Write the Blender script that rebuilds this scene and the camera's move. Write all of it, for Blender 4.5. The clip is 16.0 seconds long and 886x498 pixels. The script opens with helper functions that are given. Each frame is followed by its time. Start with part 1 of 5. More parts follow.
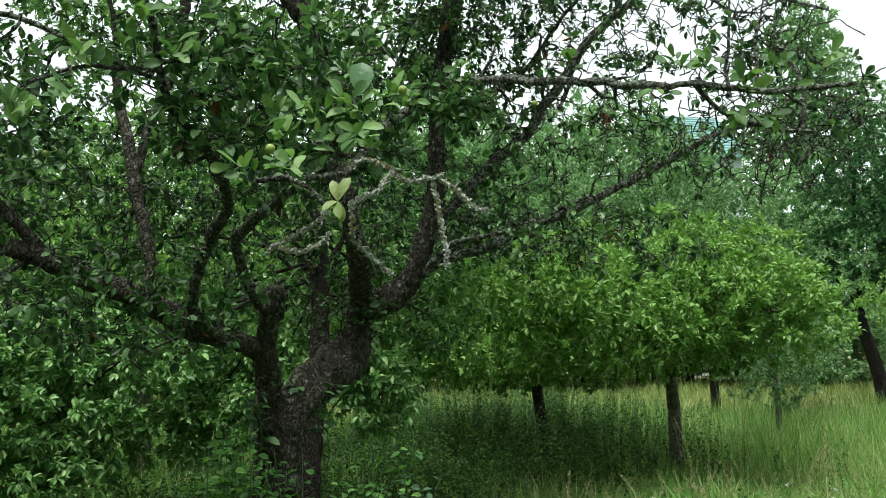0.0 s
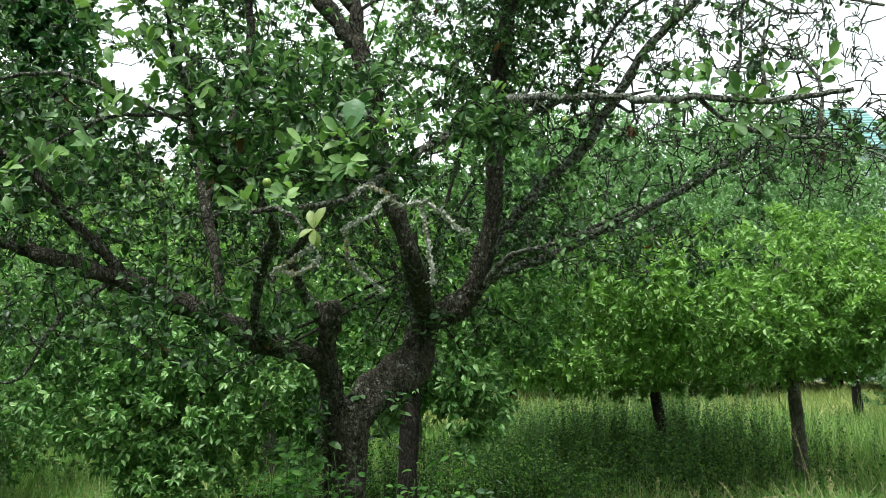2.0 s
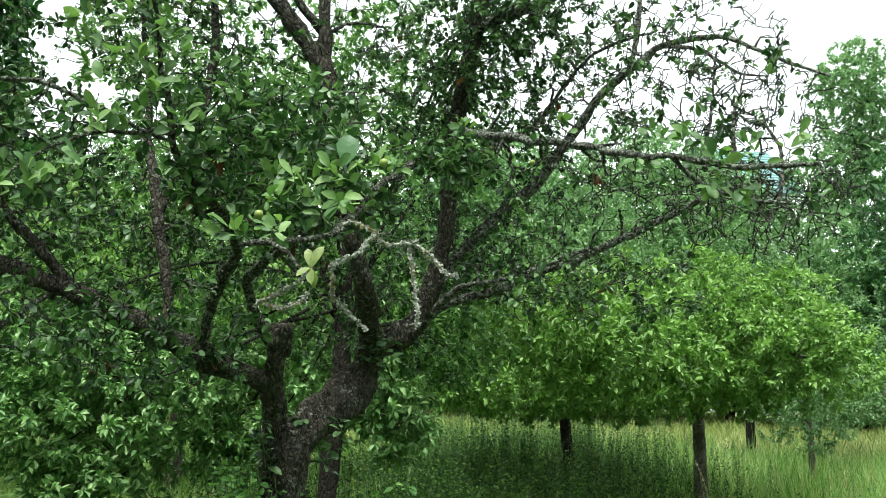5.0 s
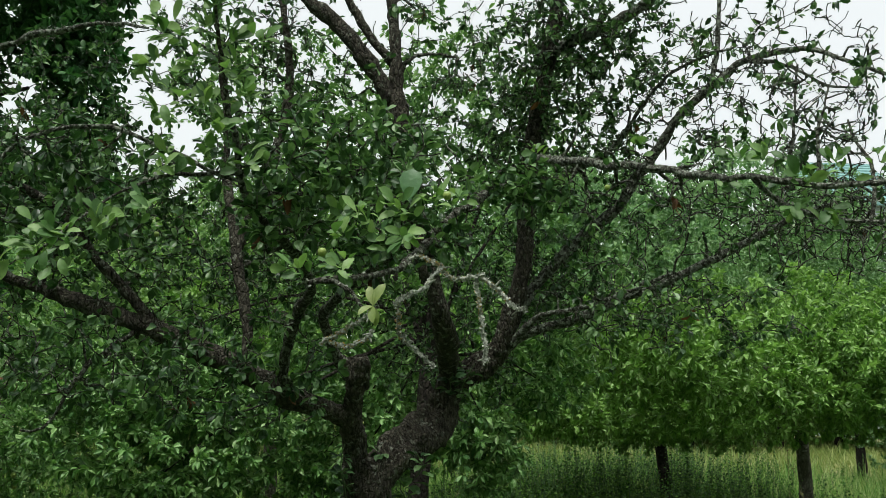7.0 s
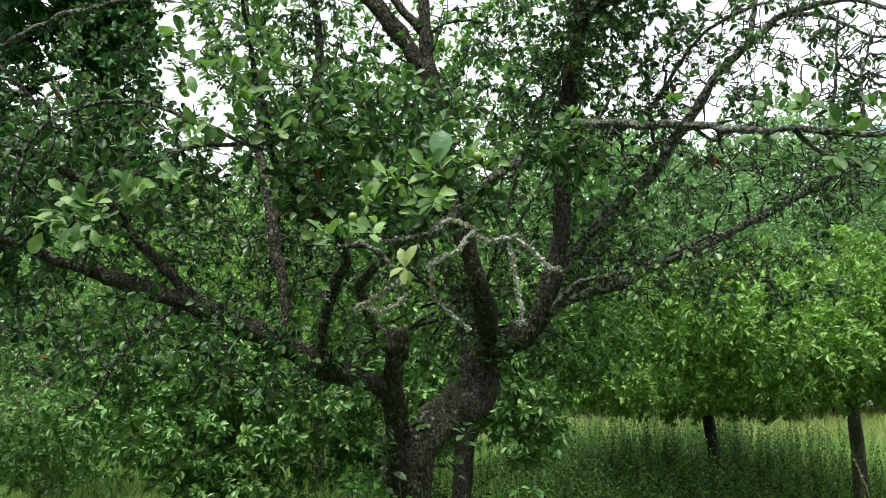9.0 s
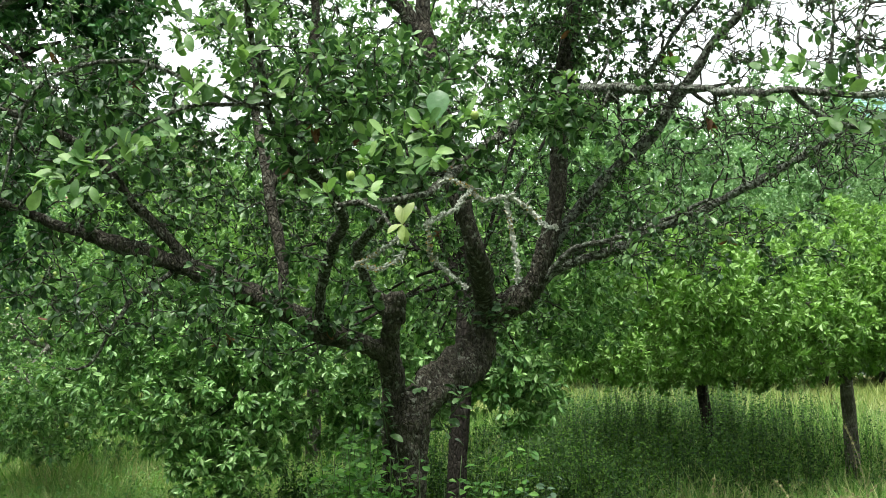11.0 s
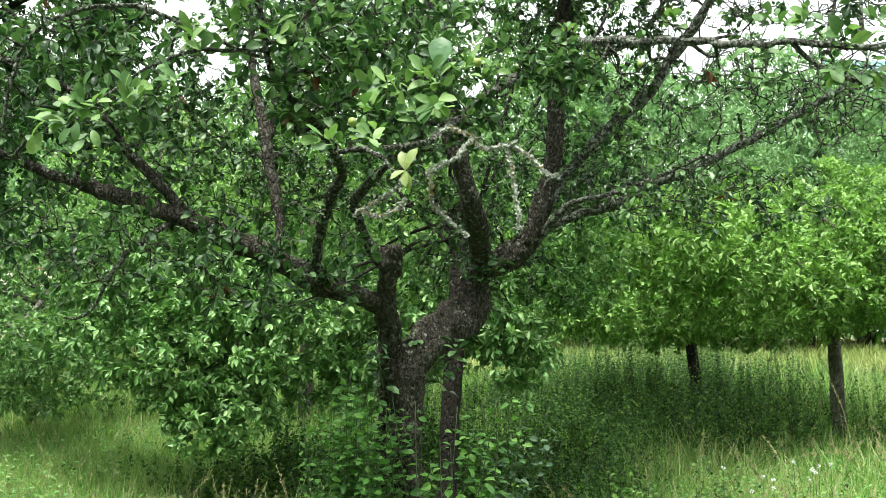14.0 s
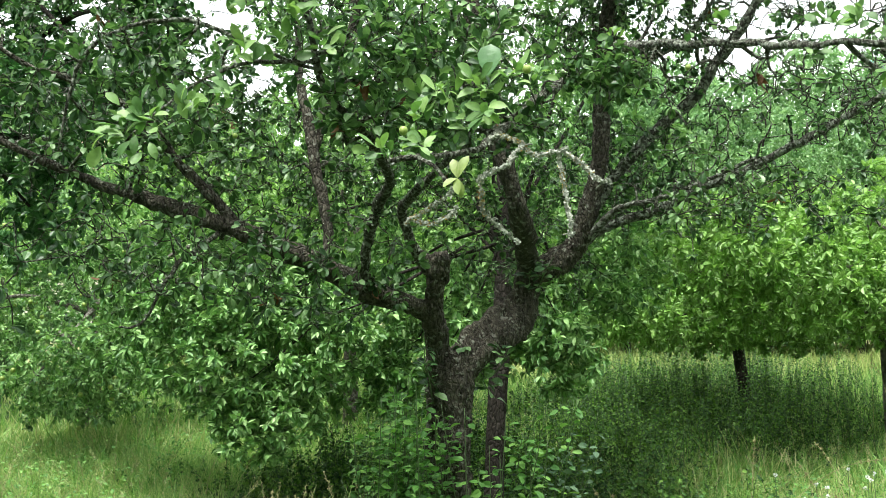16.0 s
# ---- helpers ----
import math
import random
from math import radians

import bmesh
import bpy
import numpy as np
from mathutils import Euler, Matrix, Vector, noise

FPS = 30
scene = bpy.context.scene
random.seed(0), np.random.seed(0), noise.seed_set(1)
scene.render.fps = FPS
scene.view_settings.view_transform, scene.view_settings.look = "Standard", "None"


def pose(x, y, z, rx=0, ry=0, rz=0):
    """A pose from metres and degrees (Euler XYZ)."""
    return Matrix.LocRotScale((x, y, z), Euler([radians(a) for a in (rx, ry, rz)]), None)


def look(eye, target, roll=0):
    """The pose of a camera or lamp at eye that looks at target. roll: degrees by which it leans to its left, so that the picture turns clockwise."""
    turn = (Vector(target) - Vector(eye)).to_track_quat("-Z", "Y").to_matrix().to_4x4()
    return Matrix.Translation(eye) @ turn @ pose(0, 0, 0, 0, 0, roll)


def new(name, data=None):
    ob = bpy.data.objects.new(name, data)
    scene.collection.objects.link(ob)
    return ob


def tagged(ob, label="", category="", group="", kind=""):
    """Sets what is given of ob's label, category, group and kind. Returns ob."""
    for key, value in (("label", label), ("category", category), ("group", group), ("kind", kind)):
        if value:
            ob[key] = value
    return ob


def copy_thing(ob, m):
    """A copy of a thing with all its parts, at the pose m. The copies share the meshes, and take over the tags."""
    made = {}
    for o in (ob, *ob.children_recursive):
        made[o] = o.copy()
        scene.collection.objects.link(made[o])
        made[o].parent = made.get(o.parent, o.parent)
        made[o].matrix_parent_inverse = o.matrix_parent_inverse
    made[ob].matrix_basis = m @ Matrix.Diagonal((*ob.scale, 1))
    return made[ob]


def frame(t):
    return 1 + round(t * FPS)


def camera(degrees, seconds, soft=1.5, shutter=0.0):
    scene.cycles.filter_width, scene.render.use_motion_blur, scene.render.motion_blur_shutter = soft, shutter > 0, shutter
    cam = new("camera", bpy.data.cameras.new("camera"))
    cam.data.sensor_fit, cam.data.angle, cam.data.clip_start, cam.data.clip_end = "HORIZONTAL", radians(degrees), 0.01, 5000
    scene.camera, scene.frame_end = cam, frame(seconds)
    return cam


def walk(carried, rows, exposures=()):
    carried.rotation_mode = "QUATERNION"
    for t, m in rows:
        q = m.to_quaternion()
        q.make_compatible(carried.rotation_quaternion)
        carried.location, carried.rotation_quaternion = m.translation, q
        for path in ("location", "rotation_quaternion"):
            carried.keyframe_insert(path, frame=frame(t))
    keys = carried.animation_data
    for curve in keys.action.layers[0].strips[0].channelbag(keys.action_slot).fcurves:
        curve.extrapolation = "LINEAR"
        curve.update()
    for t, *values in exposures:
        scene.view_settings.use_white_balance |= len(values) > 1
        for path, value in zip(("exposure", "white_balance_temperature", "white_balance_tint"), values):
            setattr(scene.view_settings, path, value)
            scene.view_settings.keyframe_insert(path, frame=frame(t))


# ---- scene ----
cam = camera(52.7, 16.0, 0.92)
PATH = [
    (0, (0.081, 0.587, 1.549), (0.018, 2.573, 1.773), -0.7),
    (0.5, (0.188, 0.569, 1.562), (0.014, 2.546, 1.808), -1.2),
    (1, (0.313, 0.531, 1.565), (0.037, 2.495, 1.823), -1.2),
    (1.5, (0.374, 0.495, 1.557), (0.026, 2.448, 1.809), -1.2),
    (2, (0.43, 0.467, 1.552), (0.065, 2.418, 1.796), -1.3),
    (2.5, (0.476, 0.42, 1.549), (0.106, 2.371, 1.789), -1.3),
    (3, (0.511, 0.41, 1.577), (0.149, 2.362, 1.822), -1.4),
    (3.2, (0.503, 0.402, 1.581), (0.175, 2.356, 1.851), -1.8),
    (5.3, (0.244, 0.428, 1.623), (0.084, 2.402, 1.901), 2.1),
    (5.5, (0.263, 0.441, 1.625), (0.072, 2.41, 1.917), 1.8),
    (6, (0.304, 0.452, 1.647), (0.024, 2.408, 1.957), 1.2),
    (6.5, (0.315, 0.472, 1.645), (-0.025, 2.417, 1.963), 1.2),
    (7, (0.305, 0.469, 1.648), (-0.061, 2.409, 1.971), 1.2),
    (7.5, (0.297, 0.471, 1.647), (-0.087, 2.405, 1.982), 1.2),
    (8, (0.289, 0.491, 1.656), (-0.114, 2.419, 2.003), 0.9),
    (8.5, (0.301, 0.497, 1.641), (-0.139, 2.423, 1.954), -0.0),
    (9, (0.317, 0.504, 1.616), (-0.139, 2.432, 1.89), -0.2),
    (9.2, (0.317, 0.517, 1.604), (-0.145, 2.445, 1.871), -0.5),
    (11.5, (0.315, 0.491, 1.576), (-0.124, 2.433, 1.776), 0.1),
    (12, (0.299, 0.502, 1.566), (-0.124, 2.448, 1.748), 0.2),
    (12.5, (0.289, 0.503, 1.564), (-0.131, 2.452, 1.717), 0.2),
    (13, (0.291, 0.5, 1.559), (-0.135, 2.45, 1.694), 0.3),
    (13.5, (0.288, 0.501, 1.554), (-0.141, 2.451, 1.683), 0.3),
    (14, (0.293, 0.488, 1.553), (-0.137, 2.437, 1.68), 0.2),
    (14.5, (0.298, 0.491, 1.551), (-0.133, 2.44, 1.675), 0.2),
    (15, (0.295, 0.463, 1.562), (-0.145, 2.41, 1.687), 0.1),
    (15.5, (0.285, 0.478, 1.557), (-0.195, 2.415, 1.694), -0.1),
    (16, (0.27, 0.479, 1.555), (-0.248, 2.406, 1.696), -0.2),
]
EXPOSURES = [(0, -0.49, 6350, 2), (1, -0.57, 6350, 2), (1.5, -0.57, 6350, 2), (2, -0.13, 6350, 2), (2.5, 0.02, 6350, 2), (3.2, 0.13, 6350, 2), (5.5, -0.05, 6350, 3), (6, -0.16, 6350, 3), (7, -0.79, 6500, 5), (8, -0.9, 6500, 5), (8.5, -0.85, 6500, 6), (9, -0.2, 6500, 6), (11.5, 0.26, 6500, 6), (12.5, 0.45, 6500, 6), (13.2, 0.42, 6500, 6), (14.5, 0.53, 6500, 6), (15, 0.37, 6500, 6), (15.5, 0.34, 6500, 6), (16, 0.53, 6500, 6)]
walk(cam, [(t, look(eye, target, roll)) for t, eye, target, roll in PATH], EXPOSURES)


# ---- world, sun, light ----
world = bpy.data.worlds.new("overcast_sky")
scene.world = world
world.use_nodes = True
wn, wl = world.node_tree.nodes, world.node_tree.links
bg = wn["Background"]
sky = wn.new("ShaderNodeTexSky")
sky.sky_type, sky.sun_disc = "NISHITA", False
sky.sun_elevation, sky.sun_rotation = radians(70), radians(189)
sky.air_density, sky.dust_density, sky.ozone_density = 1.0, 6.0, 1.0
cloud = wn.new("ShaderNodeMix")
cloud.data_type = "RGBA"
cloud.inputs[0].default_value = 0.86
cloud.inputs[7].default_value = (10.0, 10.2, 10.45, 1)
wl.new(sky.outputs[0], cloud.inputs[6])
wl.new(cloud.outputs[2], bg.inputs[0])
bg.inputs[1].default_value = 0.178

sun = new("sun", bpy.data.lights.new("sun", "SUN"))
sun.data.energy, sun.data.angle, sun.data.color = 5.8, radians(14), (1.0, 0.98, 0.92)
sun.matrix_world = look((-1, -6.0, 17), (0, 0, 0))


# ---- materials ----
def nodes_of(name):
    m = bpy.data.materials.new(name)
    m.use_nodes = True
    return m, m.node_tree.nodes, m.node_tree.links


def noise_at(n, l, scale, detail=4, coord=None, rough=0.55):
    t = n.new("ShaderNodeTexNoise")
    t.inputs["Scale"].default_value, t.inputs["Detail"].default_value = scale, detail
    t.inputs["Roughness"].default_value = rough
    if coord:
        l.new(coord, t.inputs["Vector"])
    return t


def ramp_of(n, l, source, stops):
    r = n.new("ShaderNodeValToRGB")
    while len(r.color_ramp.elements) < len(stops):
        r.color_ramp.elements.new(0.5)
    for e, (p, c) in zip(r.color_ramp.elements, stops):
        e.position, e.color = p, (*c, 1)
    l.new(source, r.inputs[0])
    return r


def mixed(n, l, fac, a, b, mode="MIX"):
    m = n.new("ShaderNodeMix")
    m.data_type, m.blend_type = "RGBA", mode
    for socket, v in ((m.inputs[0], fac), (m.inputs[6], a), (m.inputs[7], b)):
        if isinstance(v, (int, float)):
            socket.default_value = v
        elif isinstance(v, tuple):
            socket.default_value = (*v, 1)
        else:
            l.new(v, socket)
    return m.outputs[2]


def leaf_material(name, stops, through_light=0.35, rough=0.5, single=False, patch=1.2):
    """Leaf blade: each leaf differs a little, and clumps of the crown differ too."""
    m, n, l = nodes_of(name)
    p = n["Principled BSDF"]
    geo = n.new("ShaderNodeObjectInfo" if single else "ShaderNodeNewGeometry")
    pos = n.new("ShaderNodeNewGeometry")
    rnd = geo.outputs["Random"] if single else geo.outputs["Random Per Island"]
    clump = noise_at(n, l, patch, 3, pos.outputs["Position"])
    mid = n.new("ShaderNodeMath")
    mid.operation = "MULTIPLY_ADD"
    l.new(clump.outputs[0], mid.inputs[0])
    mid.inputs[1].default_value = 0.9
    off = n.new("ShaderNodeMath")
    off.operation = "MULTIPLY_ADD"
    l.new(rnd, off.inputs[0])
    off.inputs[1].default_value, off.inputs[2].default_value = 0.95, -0.42
    l.new(off.outputs[0], mid.inputs[2])
    colour = ramp_of(n, l, mid.outputs[0], stops).outputs[0]
    vein = noise_at(n, l, 90, 3, pos.outputs["Position"])
    colour = mixed(n, l, 0.35, colour, ramp_of(n, l, vein.outputs[0], [(0.3, (0.55, 0.55, 0.5)), (0.7, (1.25, 1.25, 1.1))]).outputs[0], "MULTIPLY")
    l.new(colour, p.inputs["Base Color"])
    p.inputs["Roughness"].default_value = rough
    p.inputs["Specular IOR Level"].default_value = 0.5
    bump = n.new("ShaderNodeBump")
    bump.inputs["Strength"].default_value, bump.inputs["Distance"].default_value = 0.35, 0.004
    l.new(vein.outputs[0], bump.inputs["Height"])
    l.new(bump.outputs[0], p.inputs["Normal"])
    tr = n.new("ShaderNodeBsdfTranslucent")
    l.new(mixed(n, l, 0.5, colour, (1.5, 1.7, 0.7), "MULTIPLY"), tr.inputs[0])
    mix = n.new("ShaderNodeMixShader")
    mix.inputs[0].default_value = through_light
    l.new(p.outputs[0], mix.inputs[1])
    l.new(tr.outputs[0], mix.inputs[2])
    l.new(mix.outputs[0], n["Material Output"].inputs[0])
    return m


def bark_material(name, dark, light, lichen, amount=0.5, scale=1.0):
    """Cracked bark: dark furrows between rough plates, mottled, with round spots of lichen in patches."""
    m, n, l = nodes_of(name)
    p = n["Principled BSDF"]
    co = n.new("ShaderNodeTexCoord").outputs["Object"]
    bend = noise_at(n, l, 9 * scale, 3, co)
    warp = n.new("ShaderNodeVectorMath")
    warp.operation = "MULTIPLY_ADD"
    l.new(bend.outputs["Color"], warp.inputs[0])
    warp.inputs[1].default_value = (0.05 / scale,) * 3
    l.new(co, warp.inputs[2])
    stretch = n.new("ShaderNodeMapping")
    stretch.inputs["Scale"].default_value = (1, 1, 0.4)
    l.new(warp.outputs[0], stretch.inputs[0])
    crack = n.new("ShaderNodeTexVoronoi")
    crack.feature = "DISTANCE_TO_EDGE"
    crack.inputs["Scale"].default_value = 42 * scale
    l.new(stretch.outputs[0], crack.inputs["Vector"])
    grain = noise_at(n, l, 34 * scale, 9, stretch.outputs[0], 0.72)
    mottle = noise_at(n, l, 6 * scale, 6, co, 0.7)
    base = ramp_of(n, l, grain.outputs[0], [(0.34, dark), (0.72, light)]).outputs[0]
    base = mixed(n, l, 0.75, base, ramp_of(n, l, mottle.outputs[0], [(0.35, (0.6, 0.58, 0.55)), (0.65, (1.2, 1.2, 1.15))]).outputs[0], "MULTIPLY")
    edge = ramp_of(n, l, crack.outputs[0], [(0.0, (0.35, 0.33, 0.3)), (0.2, (1, 1, 1))]).outputs[0]
    base = mixed(n, l, 0.6, base, edge, "MULTIPLY")
    spots = noise_at(n, l, 30 * scale, 3, co, 0.5)
    patch = noise_at(n, l, 4 * scale, 3, co)
    mask = n.new("ShaderNodeMath")
    mask.operation = "MULTIPLY"
    l.new(ramp_of(n, l, spots.outputs[0], [(0.56 - 0.24 * max(0, amount - 0.6), (0, 0, 0)), (0.64 - 0.2 * max(0, amount - 0.6), (0.85, 0.85, 0.85))]).outputs[0], mask.inputs[0])
    l.new(ramp_of(n, l, patch.outputs[0], [(0.62 - amount * 0.4, (0, 0, 0)), (0.75 - amount * 0.25, (1, 1, 1))]).outputs[0], mask.inputs[1])
    base = mixed(n, l, mask.outputs[0], base, lichen)
    l.new(base, p.inputs["Base Color"])
    p.inputs["Roughness"].default_value = 0.92
    p.inputs["Specular IOR Level"].default_value = 0.2
    height = n.new("ShaderNodeMath")
    height.operation = "ADD"
    l.new(edge, height.inputs[0])
    l.new(grain.outputs[0], height.inputs[1])
    bump = n.new("ShaderNodeBump")
    bump.inputs["Strength"].default_value, bump.inputs["Distance"].default_value = 1.0, 0.014
    l.new(height.outputs[0], bump.inputs["Height"])
    l.new(bump.outputs[0], p.inputs["Normal"])
    return m


def plain_material(name, low, high, scale=8.0, rough=0.8, bump_depth=0.003):
    m, n, l = nodes_of(name)
    p = n["Principled BSDF"]
    co = n.new("ShaderNodeTexCoord").outputs["Object"]
    a = noise_at(n, l, scale, 6, co, 0.65)
    l.new(ramp_of(n, l, a.outputs[0], [(0.3, low), (0.7, high)]).outputs[0], p.inputs["Base Color"])
    p.inputs["Roughness"].default_value = rough
    fine = noise_at(n, l, scale * 9, 4, co)
    bump = n.new("ShaderNodeBump")
    bump.inputs["Strength"].default_value, bump.inputs["Distance"].default_value = 0.5, bump_depth
    l.new(fine.outputs[0], bump.inputs["Height"])
    l.new(bump.outputs[0], p.inputs["Normal"])
    return m


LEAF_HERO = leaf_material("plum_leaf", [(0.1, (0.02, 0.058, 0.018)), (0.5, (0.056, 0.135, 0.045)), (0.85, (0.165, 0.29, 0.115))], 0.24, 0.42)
# plum leaves close to the camera, a lighter green than the crown
LEAF_NEAR = leaf_material("near_plum_leaf", [(0.1, (0.07, 0.16, 0.045)), (0.5, (0.14, 0.27, 0.08)), (0.85, (0.225, 0.365, 0.12))], 0.32, 0.52, single=True)
LEAF_BIG = leaf_material("mature_leaf", [(0.1, (0.0475, 0.141, 0.0528)), (0.5, (0.0713, 0.176, 0.0704)), (0.9, (0.095, 0.211, 0.088))], 0.25, 0.4, single=True)
LEAF_TIP = leaf_material("pale_tip_leaf", [(0.1, (0.176, 0.255, 0.0616)), (0.5, (0.264, 0.343, 0.114)), (0.9, (0.334, 0.405, 0.158))], 0.4, 0.5, single=True)
LEAF_LIGHT = leaf_material("light_apple_leaf", [(0.1, (0.06, 0.155, 0.042)), (0.5, (0.165, 0.33, 0.1)), (0.9, (0.31, 0.48, 0.2))], 0.24, 0.48)
LEAF_BRIGHT = leaf_material("bright_apple_leaf", [(0.1, (0.105, 0.215, 0.045)), (0.5, (0.2, 0.365, 0.088)), (0.9, (0.3, 0.475, 0.15))], 0.3, 0.45)
LEAF_SILVER = leaf_material("silvery_leaf", [(0.1, (0.08, 0.175, 0.062)), (0.5, (0.145, 0.27, 0.11)), (0.9, (0.24, 0.385, 0.19))], 0.26, 0.42)
LEAF_DARK = leaf_material("dark_tree_leaf", [(0.1, (0.02, 0.076, 0.022)), (0.5, (0.042, 0.135, 0.04)), (0.9, (0.08, 0.2, 0.065))], 0.24, 0.38, patch=0.6)
# distant haze is put into this leaf colour: paler and less saturated
LEAF_HAZED = leaf_material("hazed_far_leaf", [(0.1, (0.115, 0.235, 0.1)), (0.5, (0.2, 0.355, 0.17)), (0.9, (0.3, 0.46, 0.24))], 0.3, 0.5, patch=0.35)
# weed greens kept dark: part of the shade below the crowns is in the colour
LEAF_WEED_SHADED = leaf_material("shaded_weed_leaf", [(0.1, (0.016, 0.058, 0.009)), (0.5, (0.046, 0.132, 0.016)), (0.9, (0.125, 0.25, 0.034))], 0.3, 0.7, patch=1.1)
LEAF_SUCKER = leaf_material("sucker_leaf", [(0.1, (0.055, 0.165, 0.03)), (0.5, (0.115, 0.285, 0.055)), (0.9, (0.2, 0.39, 0.09))], 0.3, 0.5)
LEAF_PALE = leaf_material("pale_sapling_leaf", [(0.1, (0.0475, 0.106, 0.0528)), (0.5, (0.0792, 0.158, 0.088)), (0.9, (0.135, 0.229, 0.132))], 0.25, 0.6)
LEAF_DEAD = leaf_material("dead_leaf", [(0.1, (0.07, 0.028, 0.015)), (0.5, (0.13, 0.055, 0.028)), (0.9, (0.2, 0.1, 0.045))], 0.3, 0.7, single=True)
GRASS = leaf_material("meadow_grass", [(0.1, (0.085, 0.215, 0.037)), (0.4, (0.17, 0.34, 0.075)), (0.64, (0.28, 0.45, 0.13)), (0.92, (0.48, 0.5, 0.25))], 0.35, 0.55, patch=0.7)
STRAW = leaf_material("dry_meadow_grass", [(0.1, (0.119, 0.194, 0.044)), (0.5, (0.238, 0.308, 0.0968)), (0.9, (0.364, 0.405, 0.167))], 0.3, 0.7, patch=0.5)
BARK = bark_material("plum_bark", (0.0185, 0.0165, 0.0135), (0.175, 0.163, 0.132), (0.26, 0.275, 0.225), 0.6, 1.8)
BARK_TWIG = bark_material("twig_bark", (0.034, 0.033, 0.026), (0.13, 0.13, 0.105), (0.27, 0.3, 0.24), 0.9, 2.5)
BARK_LICHEN = bark_material("lichened_bark", (0.05, 0.05, 0.042), (0.17, 0.175, 0.15), (0.34, 0.375, 0.31), 1.0, 2.0)
BARK_GREY = bark_material("apple_bark", (0.09, 0.085, 0.075), (0.32, 0.3, 0.27), (0.42, 0.43, 0.38), 0.35)
BARK_DARK = bark_material("dark_bark", (0.012, 0.01, 0.009), (0.055, 0.047, 0.04), (0.12, 0.13, 0.1), 0.2)
LICHEN = plain_material("grey_lichen", (0.2, 0.215, 0.18), (0.62, 0.64, 0.57), 120, 0.95, 0.002)
LICHEN_DULL = plain_material("dull_lichen", (0.13, 0.145, 0.115), (0.33, 0.35, 0.29), 120, 0.95, 0.002)
LICHEN_GOLD = plain_material("yellow_lichen", (0.3, 0.2, 0.05), (0.5, 0.36, 0.1), 120, 0.95, 0.002)
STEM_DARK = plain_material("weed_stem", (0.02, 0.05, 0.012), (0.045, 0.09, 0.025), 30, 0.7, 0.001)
STEM = plain_material("green_stem", (0.045, 0.09, 0.028), (0.095, 0.15, 0.055), 30, 0.6, 0.001)
SEED = plain_material("straw_seed_head", (0.2, 0.2, 0.08), (0.38, 0.36, 0.18), 60, 0.85, 0.001)
PETAL = plain_material("white_petal", (0.62, 0.64, 0.62), (0.82, 0.83, 0.8), 60, 0.7, 0.001)
FRUIT = plain_material("unripe_apple_skin", (0.16, 0.26, 0.05), (0.32, 0.4, 0.1), 14, 0.35, 0.0005)
TEAL = plain_material("turquoise_roof_sheet", (0.14, 0.29, 0.28), (0.2, 0.37, 0.36), 3, 0.5, 0.002)
PALE_WALL = plain_material("pale_blue_plaster", (0.5, 0.56, 0.6), (0.62, 0.67, 0.7), 2, 0.85, 0.004)
CREAM_WALL = plain_material("cream_plaster", (0.5, 0.46, 0.38), (0.6, 0.56, 0.47), 2, 0.9, 0.004)
ROOF_TILE = plain_material("brown_clay_tile", (0.16, 0.09, 0.06), (0.3, 0.19, 0.14), 5, 0.85, 0.006)
GLASS = plain_material("dark_window_glass", (0.03, 0.035, 0.04), (0.05, 0.055, 0.06), 2, 0.08, 0.0005)
FRAME_WHITE = plain_material("white_window_frame", (0.7, 0.7, 0.68), (0.8, 0.8, 0.78), 6, 0.5, 0.001)


def soil_material():
    """Turf between the blades: green thatch, its colour darkened for the shade there, with drier straw on the open
    meadow beyond the trees.
    """
    m, n, l = nodes_of("orchard_turf")
    p = n["Principled BSDF"]
    pos = n.new("ShaderNodeNewGeometry").outputs["Position"]
    fine, wide = noise_at(n, l, 9, 8, pos, 0.75), noise_at(n, l, 0.5, 4, pos)
    green = ramp_of(n, l, fine.outputs[0], [(0.3, (0.018, 0.045, 0.01)), (0.7, (0.06, 0.12, 0.025))]).outputs[0]
    dry = ramp_of(n, l, fine.outputs[0], [(0.3, (0.16, 0.17, 0.06)), (0.7, (0.42, 0.39, 0.18))]).outputs[0]
    xyz = n.new("ShaderNodeSeparateXYZ")
    l.new(pos, xyz.inputs[0])
    far = n.new("ShaderNodeMapRange")
    far.inputs[1].default_value, far.inputs[2].default_value = 19, 23
    l.new(xyz.outputs[1], far.inputs[0])
    some = n.new("ShaderNodeMath")
    some.operation = "MULTIPLY"
    l.new(far.outputs[0], some.inputs[0])
    l.new(ramp_of(n, l, wide.outputs[0], [(0.3, (0.5, 0.5, 0.5)), (0.6, (1, 1, 1))]).outputs[0], some.inputs[1])
    l.new(mixed(n, l, some.outputs[0], green, dry), p.inputs["Base Color"])
    p.inputs["Roughness"].default_value = 1.0
    bump = n.new("ShaderNodeBump")
    bump.inputs["Strength"].default_value, bump.inputs["Distance"].default_value = 1.0, 0.05
    l.new(fine.outputs[0], bump.inputs["Height"])
    l.new(bump.outputs[0], p.inputs["Normal"])
    return m


TURF = soil_material()


# ---- mesh tools ----
def mesh_of(name, verts, faces, material, smooth=True):
    me = bpy.data.meshes.new(name)
    me.from_pydata([tuple(v) for v in verts], [], faces)
    me.materials.append(material)
    if smooth:
        me.polygons.foreach_set("use_smooth", [True] * len(me.polygons))
    me.update()
    return me


